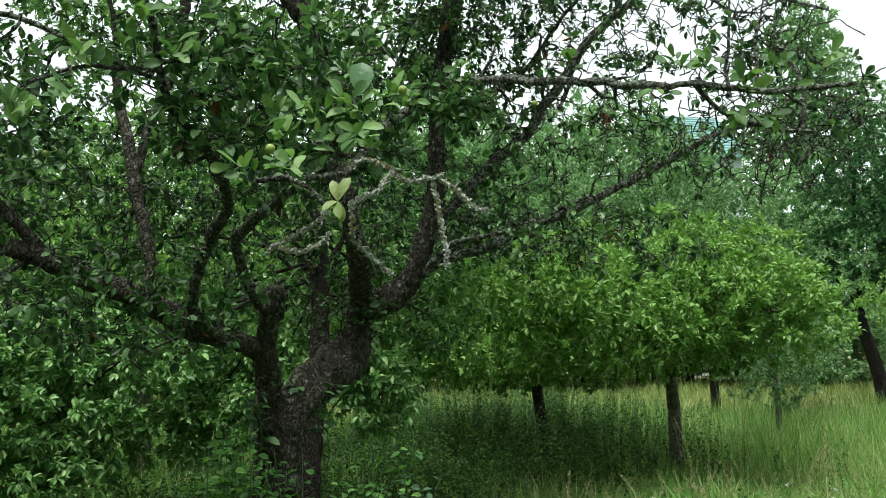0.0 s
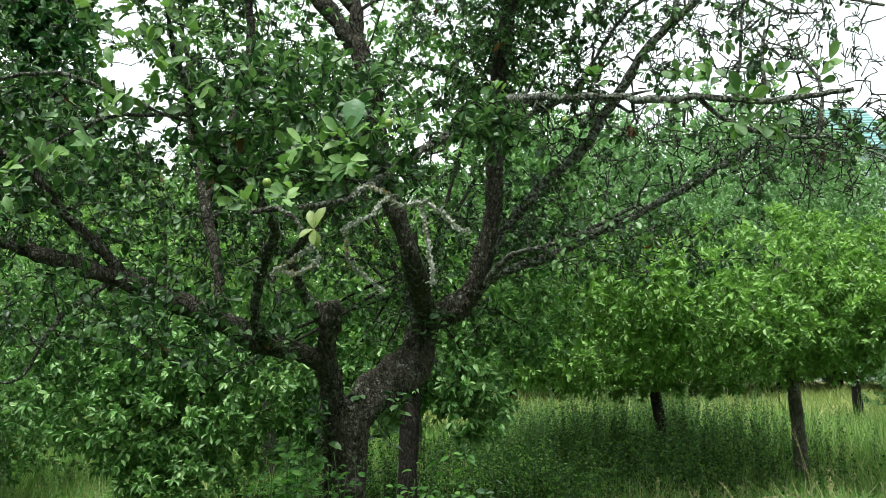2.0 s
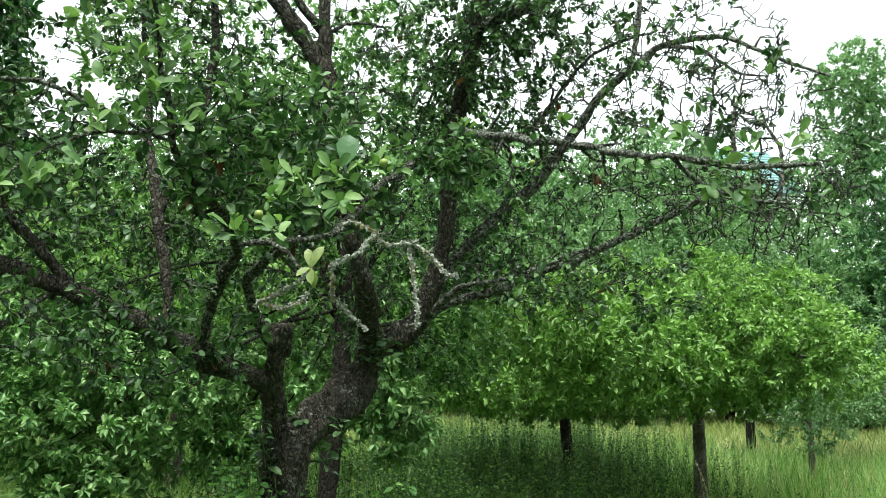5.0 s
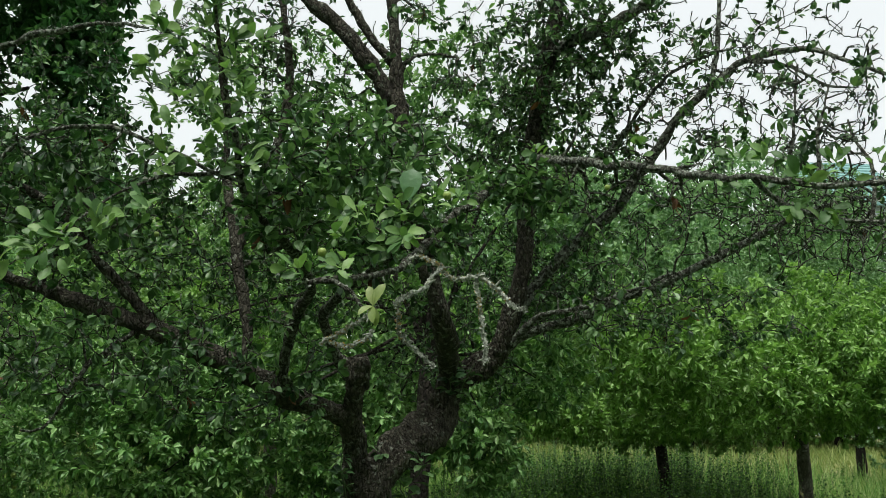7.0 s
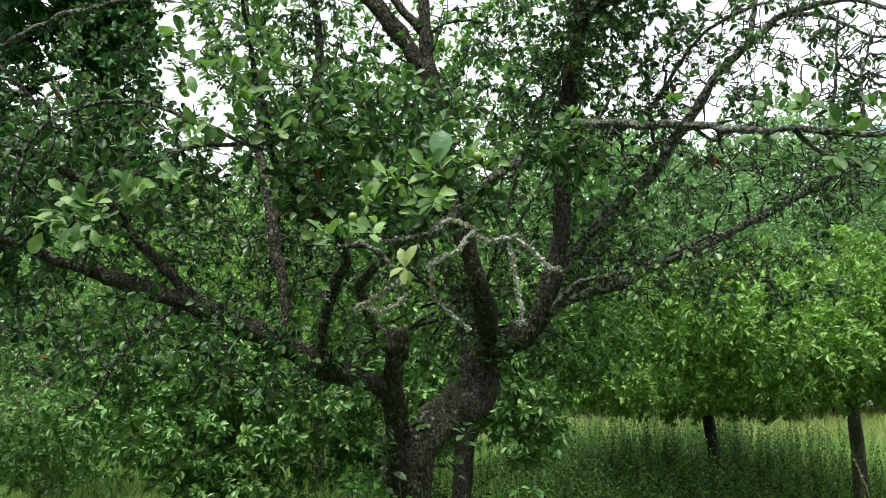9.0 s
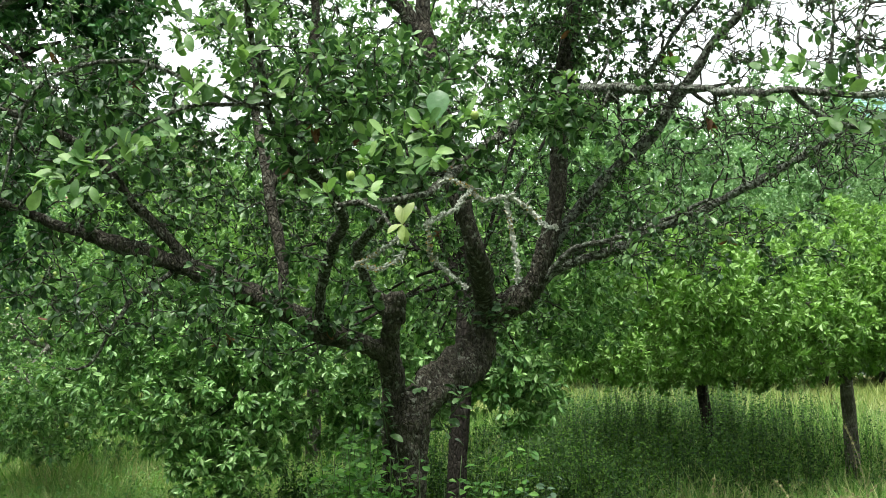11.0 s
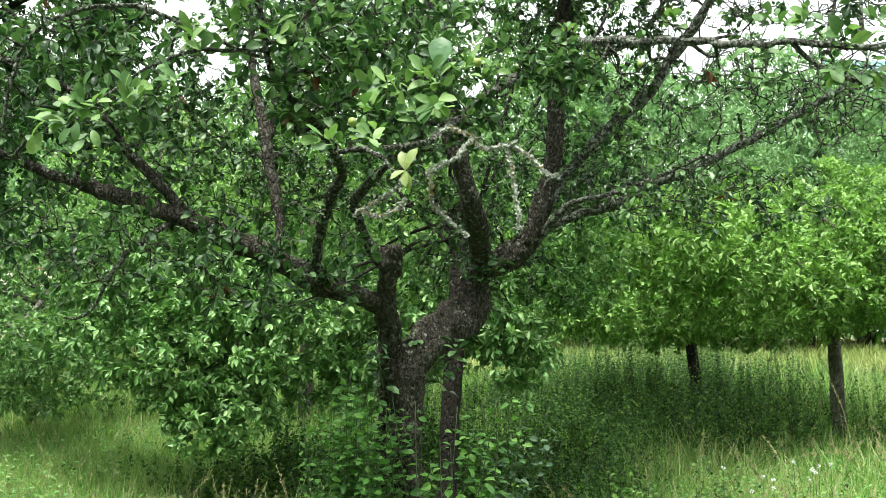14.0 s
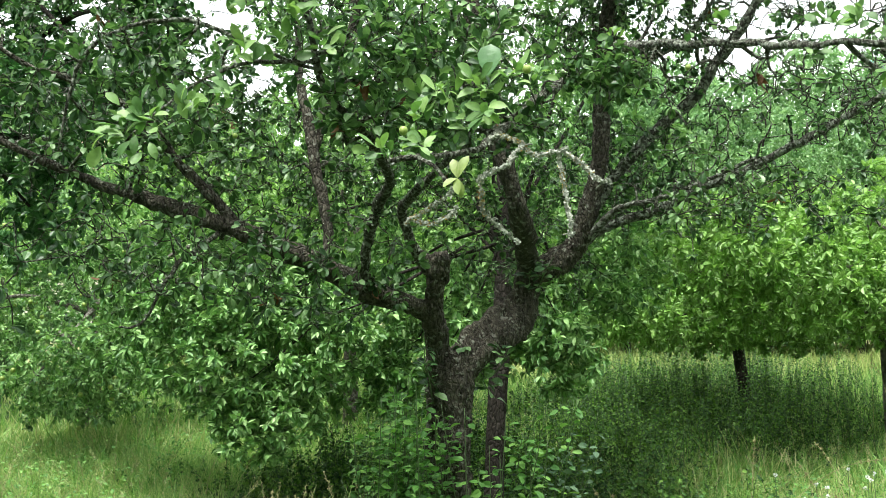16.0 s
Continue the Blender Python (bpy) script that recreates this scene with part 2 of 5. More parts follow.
def part(name, data, material, parent=None, label="", kind=""):
    """Links a bmesh, a mesh or (verts, faces) in world places as one mesh object under a thing or a part."""
    if isinstance(data, tuple):
        data = mesh_of(name, data[0], data[1], material)
    elif isinstance(data, bmesh.types.BMesh):
        bm, data = data, bpy.data.meshes.new(name)
        bm.to_mesh(data)
        bm.free()
        data.materials.append(material)
    ob = new(name, data)
    if parent:
        ob.parent = parent
        root = parent
        while root.parent:
            root = root.parent
        if not parent.parent:
            ob.matrix_parent_inverse = Matrix.Translation(root.location).inverted()
    return tagged(ob, label, kind=kind)


def thing(name, base, label, category, group="", kind=""):
    ob = new(name)
    ob.location = base
    ob.empty_display_size = 0.2
    return tagged(ob, label, category, group, kind)


def glide(points, step):
    """Catmull-Rom through (x, y, z, r) control points, resampled about every step metres."""
    p = np.array(points, float)
    p = np.vstack([2 * p[0] - p[1], p, 2 * p[-1] - p[-2]])
    out = []
    for i in range(1, len(p) - 2):
        n = max(2, int(np.linalg.norm(p[i + 1, :3] - p[i, :3]) / step))
        for k in range(n):
            t = k / n
            out.append(0.5 * (2 * p[i] + (p[i + 1] - p[i - 1]) * t + (2 * p[i - 1] - 5 * p[i] + 4 * p[i + 1] - p[i + 2]) * t * t
                              + (3 * p[i] - p[i - 1] - 3 * p[i + 1] + p[i + 2]) * t ** 3))
    out.append(p[-2])
    out = np.array(out)
    out[:, 3] = np.maximum(out[:, 3], 0.0012)
    return out


def tube(path, sides, rough=0.0, verts=None, faces=None, seed=0.0):
    """A tapered, gnarled tube along path rows (x, y, z, r)."""
    verts = [] if verts is None else verts
    faces = [] if faces is None else faces
    start = len(verts)
    side = None
    for i, row in enumerate(path):
        here = Vector(row[:3])
        a, b = path[max(i - 1, 0)][:3], path[min(i + 1, len(path) - 1)][:3]
        way = (Vector(b) - Vector(a)).normalized()
        if side is None:
            side = way.cross(Vector((0.31, 0.2, 0.93)))
        kept = side - way * side.dot(way)
        side = (kept if kept.length > 0.05 else way.cross(Vector((1, 0.3, 0)))).normalized()
        top = side.cross(way)
        for k in range(sides):
            c = 2 * math.pi * k / sides
            off = side * math.cos(c) + top * math.sin(c)
            r = row[3]
            if rough:
                q = (here + off * row[3]) * 9 + Vector((seed, 0, 0))
                r *= 1 + rough * (noise.noise(q) * 0.9 + noise.noise(q * 2.7) * 0.6 + noise.noise(q * 7) * 0.35)
            verts.append(here + off * r)
    rings = len(path)
    for i in range(rings - 1):
        for k in range(sides):
            a, b = start + i * sides + k, start + i * sides + (k + 1) % sides
            faces.append((a, b, b + sides, a + sides))
    faces.append(tuple(range(start + sides - 1, start - 1, -1)))
    faces.append(tuple(start + (rings - 1) * sides + k for k in range(sides)))
    return verts, faces


LEAF_FINE = (np.array([(0, 0, 0), (-.13, .14, .03), (-.29, .36, .07), (-.37, .6, .08), (-.29, .84, .04), (0, 1, -.05), (.29, .84, .04), (.37, .6, .08),
                       (.29, .36, .07), (.13, .14, .03), (0, .36, -.0), (0, .6, -.005), (0, .84, -.02)]),
             [(0, 10, 2, 1), (0, 9, 8, 10), (10, 11, 3, 2), (10, 8, 7, 11), (11, 12, 4, 3), (11, 7, 6, 12), (12, 5, 4), (12, 6, 5)])
LEAF_MID = (np.array([(0, 0, 0), (-.3, .32, .09), (-.3, .68, .07), (0, 1, -.09), (.3, .68, .07), (.3, .32, .09), (0, .5, -.02)]),
            [(0, 6, 2, 1), (6, 3, 2), (0, 5, 4, 6), (6, 4, 3)])
LEAF_LOW = (np.array([(0, 0, 0), (-.34, .5, .07), (0, 1, -.06), (.34, .5, .07)]), [(0, 3, 2, 1)])
BLADE = (np.array([(-.5, 0, 0), (.5, 0, 0), (.4, .55, .0), (-.4, .55, .0), (0, 1, 0)]), [(0, 1, 2, 3), (3, 2, 4)])


def unit(v):
    return v / np.maximum(np.linalg.norm(v, axis=-1, keepdims=True), 1e-9)


def leaves(name, place, way, face, size, shape, material, wide=1.0, curl=None, smooth=False):
    """One mesh of many leaf blades: base places, directions of the midrib, facing directions and lengths."""
    base, polys = shape
    n, k = len(place), len(base)
    y = unit(way)
    x = unit(np.cross(y, face))
    z = np.cross(x, y)
    size = np.asarray(size).reshape(-1, 1, 1)
    loc = np.repeat(base[None], n, 0)
    if curl is not None:
        loc[:, :, 2] -= curl[:, None] * base[None, :, 1] ** 2
    v = place[:, None] + size * (loc[:, :, :1] * wide * x[:, None] + loc[:, :, 1:2] * y[:, None] + loc[:, :, 2:] * z[:, None])
    me = bpy.data.meshes.new(name)
    flat = np.concatenate([np.array(p) for p in polys])
    count = np.array([len(p) for p in polys])
    loops = (flat[None] + (np.arange(n) * k)[:, None]).ravel().astype(np.int32)
    totals = np.tile(count, n).astype(np.int32)
    starts = np.concatenate([[0], np.cumsum(totals)[:-1]]).astype(np.int32)
    me.vertices.add(n * k)
    me.vertices.foreach_set("co", v.astype(np.float32).ravel())
    me.loops.add(len(loops))
    me.loops.foreach_set("vertex_index", loops)
    me.polygons.add(len(totals))
    me.polygons.foreach_set("loop_start", starts)
    me.polygons.foreach_set("use_smooth", np.full(len(totals), smooth))
    me.update(calc_edges=True)
    me.materials.append(material)
    return me


def grow(rng, stock, blobs, reach=0.16, radius=0.006, droop=0.1, wander=0.3, least=0.0016, kink=0.0):
    """Twigs from the limbs in stock (rows x, y, z, r) to places in the crown's ellipsoids, the nearest first; later twigs may spring from earlier ones.
    Returns the twigs' paths, and for each how leafy it is."""
    target, leafy = [], []
    for cx, cy, cz, rx, ry, rz, count, dense in blobs:
        d = unit(rng.normal(size=(count, 3))) * rng.random((count, 1)) ** 0.42
        target.append(np.array([cx, cy, cz]) + d * np.array([rx, ry, rz]))
        leafy += [dense] * count
    target, leafy = np.vstack(target), np.array(leafy)
    have = np.array(stock)[:, :4]
    gap = np.min(np.linalg.norm(target[:, None, ::1] - have[None, :, :3], axis=2), axis=1) if len(have) * len(target) < 4e6 else \
        np.array([np.min(np.linalg.norm(have[:, :3] - t, axis=1)) for t in target])
    pool = np.zeros((len(have) + len(target) * 6, 4))
    pool[:len(have)] = have
    used = len(have)
    paths, dense_out = [], []
    for i in np.argsort(gap):
        t = target[i]
        d = np.linalg.norm(pool[:used, :3] - t, axis=1)
        j = int(np.argmin(d + 0.25 * np.maximum(pool[:used, 2] - t[2], 0)))
        a, far = pool[j], d[j]
        if far < 0.03:
            continue
        r0 = min(a[3] * 0.75, radius * (0.45 + far / reach * 0.35))
        mid = a[:3] + (t - a[:3]) * 0.5 + rng.normal(size=3) * far * 0.12 * (1 + wander) + np.array([0, 0, far * 0.1])
        end = t + np.array([0, 0, -droop * far])
        ctrl = np.array([[*a[:3], r0], [*mid, r0 * 0.72], [*end, max(r0 * 0.4, least)]])
        if kink:
            some = np.linspace(0, 1, 3 + int(far / 0.09))[1:-1, None]
            bow = np.sin(some * math.pi)
            run = ctrl[0] + (ctrl[2] - ctrl[0]) * some
            run[:, :3] += (mid - (a[:3] + end) / 2) * bow + rng.normal(size=(len(some), 3)) * kink
            ctrl = np.vstack([ctrl[:1], run, ctrl[2:]])
        path = glide(ctrl, 0.022 if kink else max(0.035, far / 6))
        path[1:-1, :3] += rng.normal(size=(len(path) - 2, 3)) * (0.0012 if kink else far * 0.02 * (1 + 2 * wander))
        paths.append(path)
        dense_out.append(leafy[i])
        take = path[np.linspace(1, len(path) - 1, min(5, len(path) - 1)).astype(int)]
        pool[used:used + len(take)] = take
        used += len(take)
    return paths, np.array(dense_out)


def rosettes(rng, paths, dense, per=6, nodes=4, size=0.055, spread=0.75, lift=0.25, first=0.35):
    """Leaf bases, directions, facings and lengths in tufts along twigs."""
    P, W, F, S = [], [], [], []
    for path, d in zip(paths, dense):
        length = np.linalg.norm(path[-1, :3] - path[0, :3])
        count = max(1, int(round(nodes * d * min(1.8, 0.5 + length / 0.3))))
        for s in np.linspace(1, first, count):
            if rng.random() > d * 1.1:
                continue
            f = s * (len(path) - 1)
            i = min(int(f), len(path) - 2)
            p = path[i, :3] + (path[i + 1, :3] - path[i, :3]) * (f - i)
            axis = unit(path[i + 1, :3] - path[i, :3])
            k = max(1, rng.poisson(per if s > 0.97 else per * 0.65))
            out = unit(rng.normal(size=(k, 3)))
            way = unit(out * spread + axis * 0.55 + np.array([0, 0, lift]) * rng.random((k, 1)) - np.array([0, 0, 0.3]) * rng.random((k, 1)))
            face = unit(np.array([0, 0, 1.0]) + rng.normal(size=(k, 3)) * 0.45 + out * 0.25)
            P.append(p + way * 0.008)
            W.append(way)
            F.append(face)
            S.append(size * (0.55 + 0.65 * rng.random(k)))
    return np.vstack(P), np.vstack(W), np.vstack(F), np.concatenate(S)


def twig_mesh(paths, sides=4):
    v, f = [], []
    for p in paths:
        tube(p, sides, 0, v, f)
    return v, f


# ---- ground ----
def ground_height(x, y):
    return 0.05 * math.sin(x * 0.5 + 1) * math.cos(y * 0.35) if abs(x) < 60 and 0 < y < 60 else 0.0


def build_ground():
    xs = np.concatenate([[-900, -300, -120, -60], np.linspace(-20, 20, 81), [60, 120, 300, 900]])
    ys = np.concatenate([[-900, -300, -60, -20], np.linspace(-5, 45, 101), [70, 120, 300, 900]])
    v = [(x, y, ground_height(x, y) + 0.02 * noise.noise((x * 1.7, y * 1.7, 0))) for y in ys for x in xs]
    w = len(xs)
    f = [(j * w + i, j * w + i + 1, (j + 1) * w + i + 1, (j + 1) * w + i) for j in range(len(ys) - 1) for i in range(w - 1)]
    g = part("ground", (v, f), TURF)
    tagged(g, "green orchard turf turning to straw-coloured meadow beyond", "ground", kind="structure")


build_ground()


def turf_blades(rng, name, x0, x1, y0, y1, count, tall, wide, material, label, thin=None, loose=0.5):
    x, y = rng.uniform(x0, x1, count), y0 + (y1 - y0) * rng.random(count) ** 1.1
    lump = np.array([noise.noise((a * 0.8, b * 0.8, 3)) for a, b in zip(x, y)])
    if thin is not None:
        keep = rng.random(count) < thin(x, y)
        x, y, lump = x[keep], y[keep], lump[keep]
    n = len(x)
    place = np.stack([x, y, np.array([ground_height(a, b) for a, b in zip(x, y)]) - 0.02], 1)
    lean = rng.normal(size=(n, 3)) * np.array([loose, loose, 0])
    way = unit(lean + np.array([0, 0, 1.0]))
    h = tall * (0.45 + 0.75 * rng.random(n)) * (1 + 0.5 * lump)
    face = unit(rng.normal(size=(n, 3)) * np.array([1, 1, 0.1]))
    me = leaves(name, place, way, face, h, BLADE, material, wide / tall, rng.normal(size=n) * 0.9 * loose + 0.3 * loose)
    return tagged(new(name, me), label, "grass", kind="stuff")


rng = np.random.default_rng(5)
def open_grass(x, y):
    """Grass is thinned below the plum and the low apple bush, so the darker ground and weeds deepen the shade."""
    return 1 - np.maximum(0.95 * np.exp(-((x + 1.8) / 1.9) ** 6 - ((y - 7.8) / 1.7) ** 6), 0.96 * np.exp(-((x - 0.35) / 1.5) ** 6 - ((y - 11.9 - 0.7 * x) / 2.6) ** 6))


turf_blades(rng, "meadow_grass", -6.5, 5, 5.6, 11.5, 150000, 0.27, 0.0046, GRASS, "uncut meadow grass, green with many straw blades", open_grass, 0.62)
turf_blades(rng, "meadow_grass_further", -8, 11, 8.5, 20, 110000, 0.36, 0.01, GRASS, "uncut meadow grass between the orchard trees", open_grass)
turf_blades(rng, "meadow_grass_aside", -17, -6, 5, 24, 16000, 0.36, 0.016, GRASS, "green meadow grass below the further orchard trees")
turf_blades(rng, "tall_grass", -1.5, 10, 9.5, 20, 15000, 0.66, 0.007, GRASS, "tall green grass standing between the weeds", lambda x, y: np.clip((y - 12.2 + 1.6 * np.clip(x - 1.4, 0, 2)) / 1.5, 0, 1), 0.32)
turf_blades(rng, "meadow_grass_beyond", -16, 20, 19.5, 42, 42000, 0.42, 0.024, STRAW, "dry straw-coloured tall grass on the open meadow")
turf_blades(rng, "grass_round_camera", -6, 6, -4.5, 4.4, 32000, 0.27, 0.008, GRASS, "tall green grass under the plum tree")


# ---- the plum tree in front ----
plum = thing("plum_tree", (-0.66, 3.95, 0), "old plum tree with a forked dark trunk, lichen and green leaves", "tree")
STOCK = []


def limb(name, rows, sides=9, rough=0.16, material=BARK, step=0.045, label="", stock=True):
    path = glide(rows, step)
    g = np.random.default_rng(len(STOCK) + 7)
    run = np.cumsum(np.full(len(path), step))
    path[1:-1, 3] *= [1 + 0.2 * noise.noise((s * 14, len(STOCK) * 0.1, 0)) + 0.12 * noise.noise((s * 40, len(STOCK) * 0.1, 5)) for s in run[1:-1]]
    if name == "branch":
        ease = np.sin(np.linspace(0, math.pi, len(path))) ** 0.5
        for k in range(3):
            path[:, k] += 0.012 * ease * [noise.noise((s * 7, k * 9.1, len(STOCK) * 0.3)) + 0.5 * noise.noise((s * 17, k * 9.1, len(STOCK) * 0.3)) for s in run]
    path[2:-2, :3] += g.normal(size=(max(len(path) - 4, 0), 3)) * np.minimum(path[2:-2, 3:4] * 0.15, 0.002)
    if stock:
        STOCK.extend(path[2:])
    return part(name, tube(path, sides, rough, seed=len(STOCK) * 0.37), material, plum, label)


RELIEF = [bpy.data.textures.new("bark_relief", "CLOUDS") for _ in range(2)]
RELIEF[0].noise_scale, RELIEF[0].noise_depth = 0.075, 2
RELIEF[1].noise_scale, RELIEF[1].noise_depth = 0.02, 3


def grown_together(name, runs, label="", grain=0.0075):
    """Several runs of wood grown into one trunk: tubes merged into one skin, then gnarled."""
    v, f = [], []
    for k, rows in enumerate(runs):
        tube(glide(rows, 0.03), 14, 0.22, v, f, 3.1 * k)
    ob = part(name, (v, f), BARK, plum, label)
    skin = ob.modifiers.new("skin", "REMESH")
    skin.mode, skin.voxel_size, skin.use_smooth_shade = "VOXEL", grain, True
    ease = ob.modifiers.new("ease", "SMOOTH")
    ease.factor, ease.iterations = 0.5, 5
    for texture, depth in zip(RELIEF, (0.034, 0.016)):
        knots = ob.modifiers.new("knots", "DISPLACE")
        knots.texture, knots.strength, knots.mid_level = texture, depth, 0.5
    return ob


TRUNK = [(-0.64, 3.88, -0.12, 0.13), (-0.63, 3.9, 0.1, 0.1), (-0.612, 3.9, 0.45, 0.07), (-0.608, 3.92, 0.8, 0.063), (-0.608, 3.93, 1.04, 0.062), (-0.615, 3.95, 1.2, 0.073), (-0.62, 3.97, 1.32, 0.084), (-0.606, 4.0, 1.37, 0.072)]
STEM_RUN = [(-0.76, 4.02, -0.1, 0.05), (-0.755, 4.02, 0.5, 0.027), (-0.745, 4.02, 0.9, 0.026), (-0.725, 4.0, 1.15, 0.03), (-0.7, 3.97, 1.32, 0.047), (-0.688, 3.93, 1.44, 0.047), (-0.681, 3.87, 1.518, 0.048), (-0.658, 3.8, 1.627, 0.037), (-0.635, 3.77, 1.697, 0.043), (-0.622, 3.75, 1.75, 0.037), (-0.62, 3.745, 1.785, 0.026)]
LIMB_RUN = [(-0.61, 3.97, 1.3, 0.07), (-0.565, 4.05, 1.395, 0.075), (-0.517, 4.15, 1.445, 0.076), (-0.467, 4.26, 1.478, 0.079), (-0.424, 4.33, 1.534, 0.075), (-0.405, 4.36, 1.612, 0.058), (-0.39, 4.36, 1.718, 0.052), (-0.385, 4.32, 1.79, 0.047), (-0.365, 4.15, 1.86, 0.042)]
RIDGE_RUN = [(-0.6, 4.0, 1.4, 0.03), (-0.581, 4.03, 1.455, 0.032), (-0.534, 4.12, 1.505, 0.034), (-0.496, 4.22, 1.555, 0.032), (-0.458, 4.3, 1.605, 0.024), (-0.436, 4.34, 1.65, 0.014)]
FORK_RUN = [(-0.39, 4.36, 1.7, 0.046), (-0.326, 4.4, 1.745, 0.06), (-0.259, 4.42, 1.778, 0.062), (-0.2, 4.43, 1.83, 0.054), (-0.16, 4.42, 1.9, 0.046)]
STUB_RUN = [(-0.642, 3.77, 1.71, 0.026), (-0.675, 3.76, 1.739, 0.028), (-0.697, 3.72, 1.771, 0.025)]
SIDE_RUN = [(-0.68, 3.87, 1.54, 0.038), (-0.717, 3.8, 1.568, 0.034), (-0.76, 3.74, 1.59, 0.034)]
grown_together("trunk", [TRUNK, STEM_RUN, LIMB_RUN, RIDGE_RUN, FORK_RUN, STUB_RUN, SIDE_RUN], "forked dark gnarled trunk with grey lichen spots")
for run in (LIMB_RUN[4:], FORK_RUN, STEM_RUN[5:]):
    STOCK.extend(glide(run, 0.045))
limb("limb", [(-0.7, 3.83, 1.555, 0.036), (-0.757, 3.74, 1.589, 0.036), (-0.87, 3.66, 1.63, 0.042), (-1.04, 3.6, 1.73, 0.042), (-1.2, 3.55, 1.8, 0.039), (-1.34, 3.5, 1.87, 0.038), (-1.49, 3.45, 1.92, 0.034), (-1.63, 3.4, 1.97, 0.028), (-1.78, 3.35, 2.02, 0.022), (-1.88, 3.3, 2.06, 0.018), (-2.04, 3.2, 2.14, 0.014), (-2.28, 3.1, 2.28, 0.008)], 14, 0.2, BARK, 0.03)
limb("limb", [(-1.33, 3.5, 1.87, 0.0225), (-1.45, 3.45, 2.02, 0.0189), (-1.53, 3.4, 2.11, 0.0171), (-1.62, 3.35, 2.25, 0.0144), (-1.7, 3.3, 2.32, 0.0144), (-1.83, 3.2, 2.39, 0.0126), (-1.97, 3.1, 2.44, 0.009), (-2.15, 3, 2.58, 0.0045)], 10, 0.2, BARK, 0.03)
limb("limb", [(-1.01, 3.6, 1.7, 0.0216), (-1.04, 3.65, 1.89, 0.0216), (-1.11, 3.7, 2.12, 0.0223), (-1.17, 3.75, 2.35, 0.0209), (-1.22, 3.78, 2.5, 0.0175), (-1.24, 3.8, 2.71, 0.011), (-1.28, 3.8, 2.93, 0.008), (-1.31, 3.8, 3.18, 0.006), (-1.4, 3.8, 3.49, 0.004)], 10, 0.2, BARK, 0.03)
limb("limb", [(-1.13, 3.74, 2.2, 0.016), (-1.09, 3.79, 2.42, 0.0208), (-1.03, 3.86, 2.67, 0.0208), (-1.01, 3.88, 2.87, 0.0192), (-1.02, 3.88, 3.05, 0.0176), (-1.07, 3.9, 3.31, 0.0136), (-1.14, 3.9, 3.63, 0.0088)], 10, 0.2, BARK, 0.03)
limb("limb", [(-0.385, 4.32, 1.78, 0.044), (-0.365, 4.15, 1.86, 0.044), (-0.36, 4, 1.94, 0.042), (-0.38, 3.93, 2.06, 0.039), (-0.43, 3.9, 2.24, 0.039), (-0.47, 3.88, 2.46, 0.039), (-0.48, 3.88, 2.59, 0.039), (-0.52, 3.87, 2.75, 0.041), (-0.55, 3.87, 2.85, 0.039)], 14, 0.2, BARK, 0.03)
limb("limb", [(-0.55, 3.87, 2.82, 0.037), (-0.67, 3.85, 3, 0.034), (-0.79, 3.83, 3.15, 0.032), (-0.92, 3.8, 3.26, 0.027), (-1.09, 3.75, 3.42, 0.019), (-1.31, 3.7, 3.61, 0.01)], 10, 0.2, BARK, 0.03)
limb("limb", [(-0.54, 3.87, 2.82, 0.032), (-0.55, 3.88, 3, 0.026), (-0.57, 3.9, 3.16, 0.024), (-0.59, 3.92, 3.37, 0.02), (-0.59, 3.95, 3.67, 0.013)], 10, 0.2, BARK, 0.03)
limb("limb", [(-0.56, 3.88, 2.99, 0.022), (-0.65, 3.86, 3.09, 0.019), (-0.75, 3.84, 3.26, 0.017), (-0.84, 3.8, 3.48, 0.011)], 10, 0.2, BARK, 0.03)
limb("limb", [(-0.18, 4.42, 1.82, 0.045), (-0.12, 4.41, 2.02, 0.042), (-0.07, 4.4, 2.25, 0.04), (-0.06, 4.4, 2.47, 0.04), (-0.05, 4.4, 2.62, 0.037), (-0.02, 4.38, 2.87, 0.037), (0.03, 4.36, 3.13, 0.037), (0.07, 4.34, 3.33, 0.034), (0.09, 4.3, 3.59, 0.024), (0.14, 4.3, 3.89, 0.015)], 14, 0.2, BARK, 0.03)
limb("limb", [(0.04, 4.36, 3.18, 0.0255), (0.19, 4.3, 3.24, 0.0272), (0.33, 4.25, 3.27, 0.0247), (0.46, 4.2, 3.33, 0.0221), (0.62, 4.1, 3.42, 0.0153), (0.82, 4, 3.51, 0.0093)], 10, 0.2, BARK_LICHEN, 0.03)
limb("limb", [(-0.2, 4.42, 1.8, 0.0266), (-0.11, 4.45, 1.9, 0.0231), (-0, 4.47, 1.95, 0.021), (0.12, 4.47, 1.98, 0.021), (0.22, 4.46, 2.02, 0.0231), (0.36, 4.42, 2.08, 0.0196), (0.53, 4.37, 2.14, 0.0175), (0.68, 4.32, 2.21, 0.0168), (0.83, 4.28, 2.28, 0.0154), (0.97, 4.22, 2.35, 0.0133), (1.08, 4.15, 2.4, 0.0098), (1.25, 4, 2.42, 0.0063)], 10, 0.2, BARK_LICHEN, 0.03)
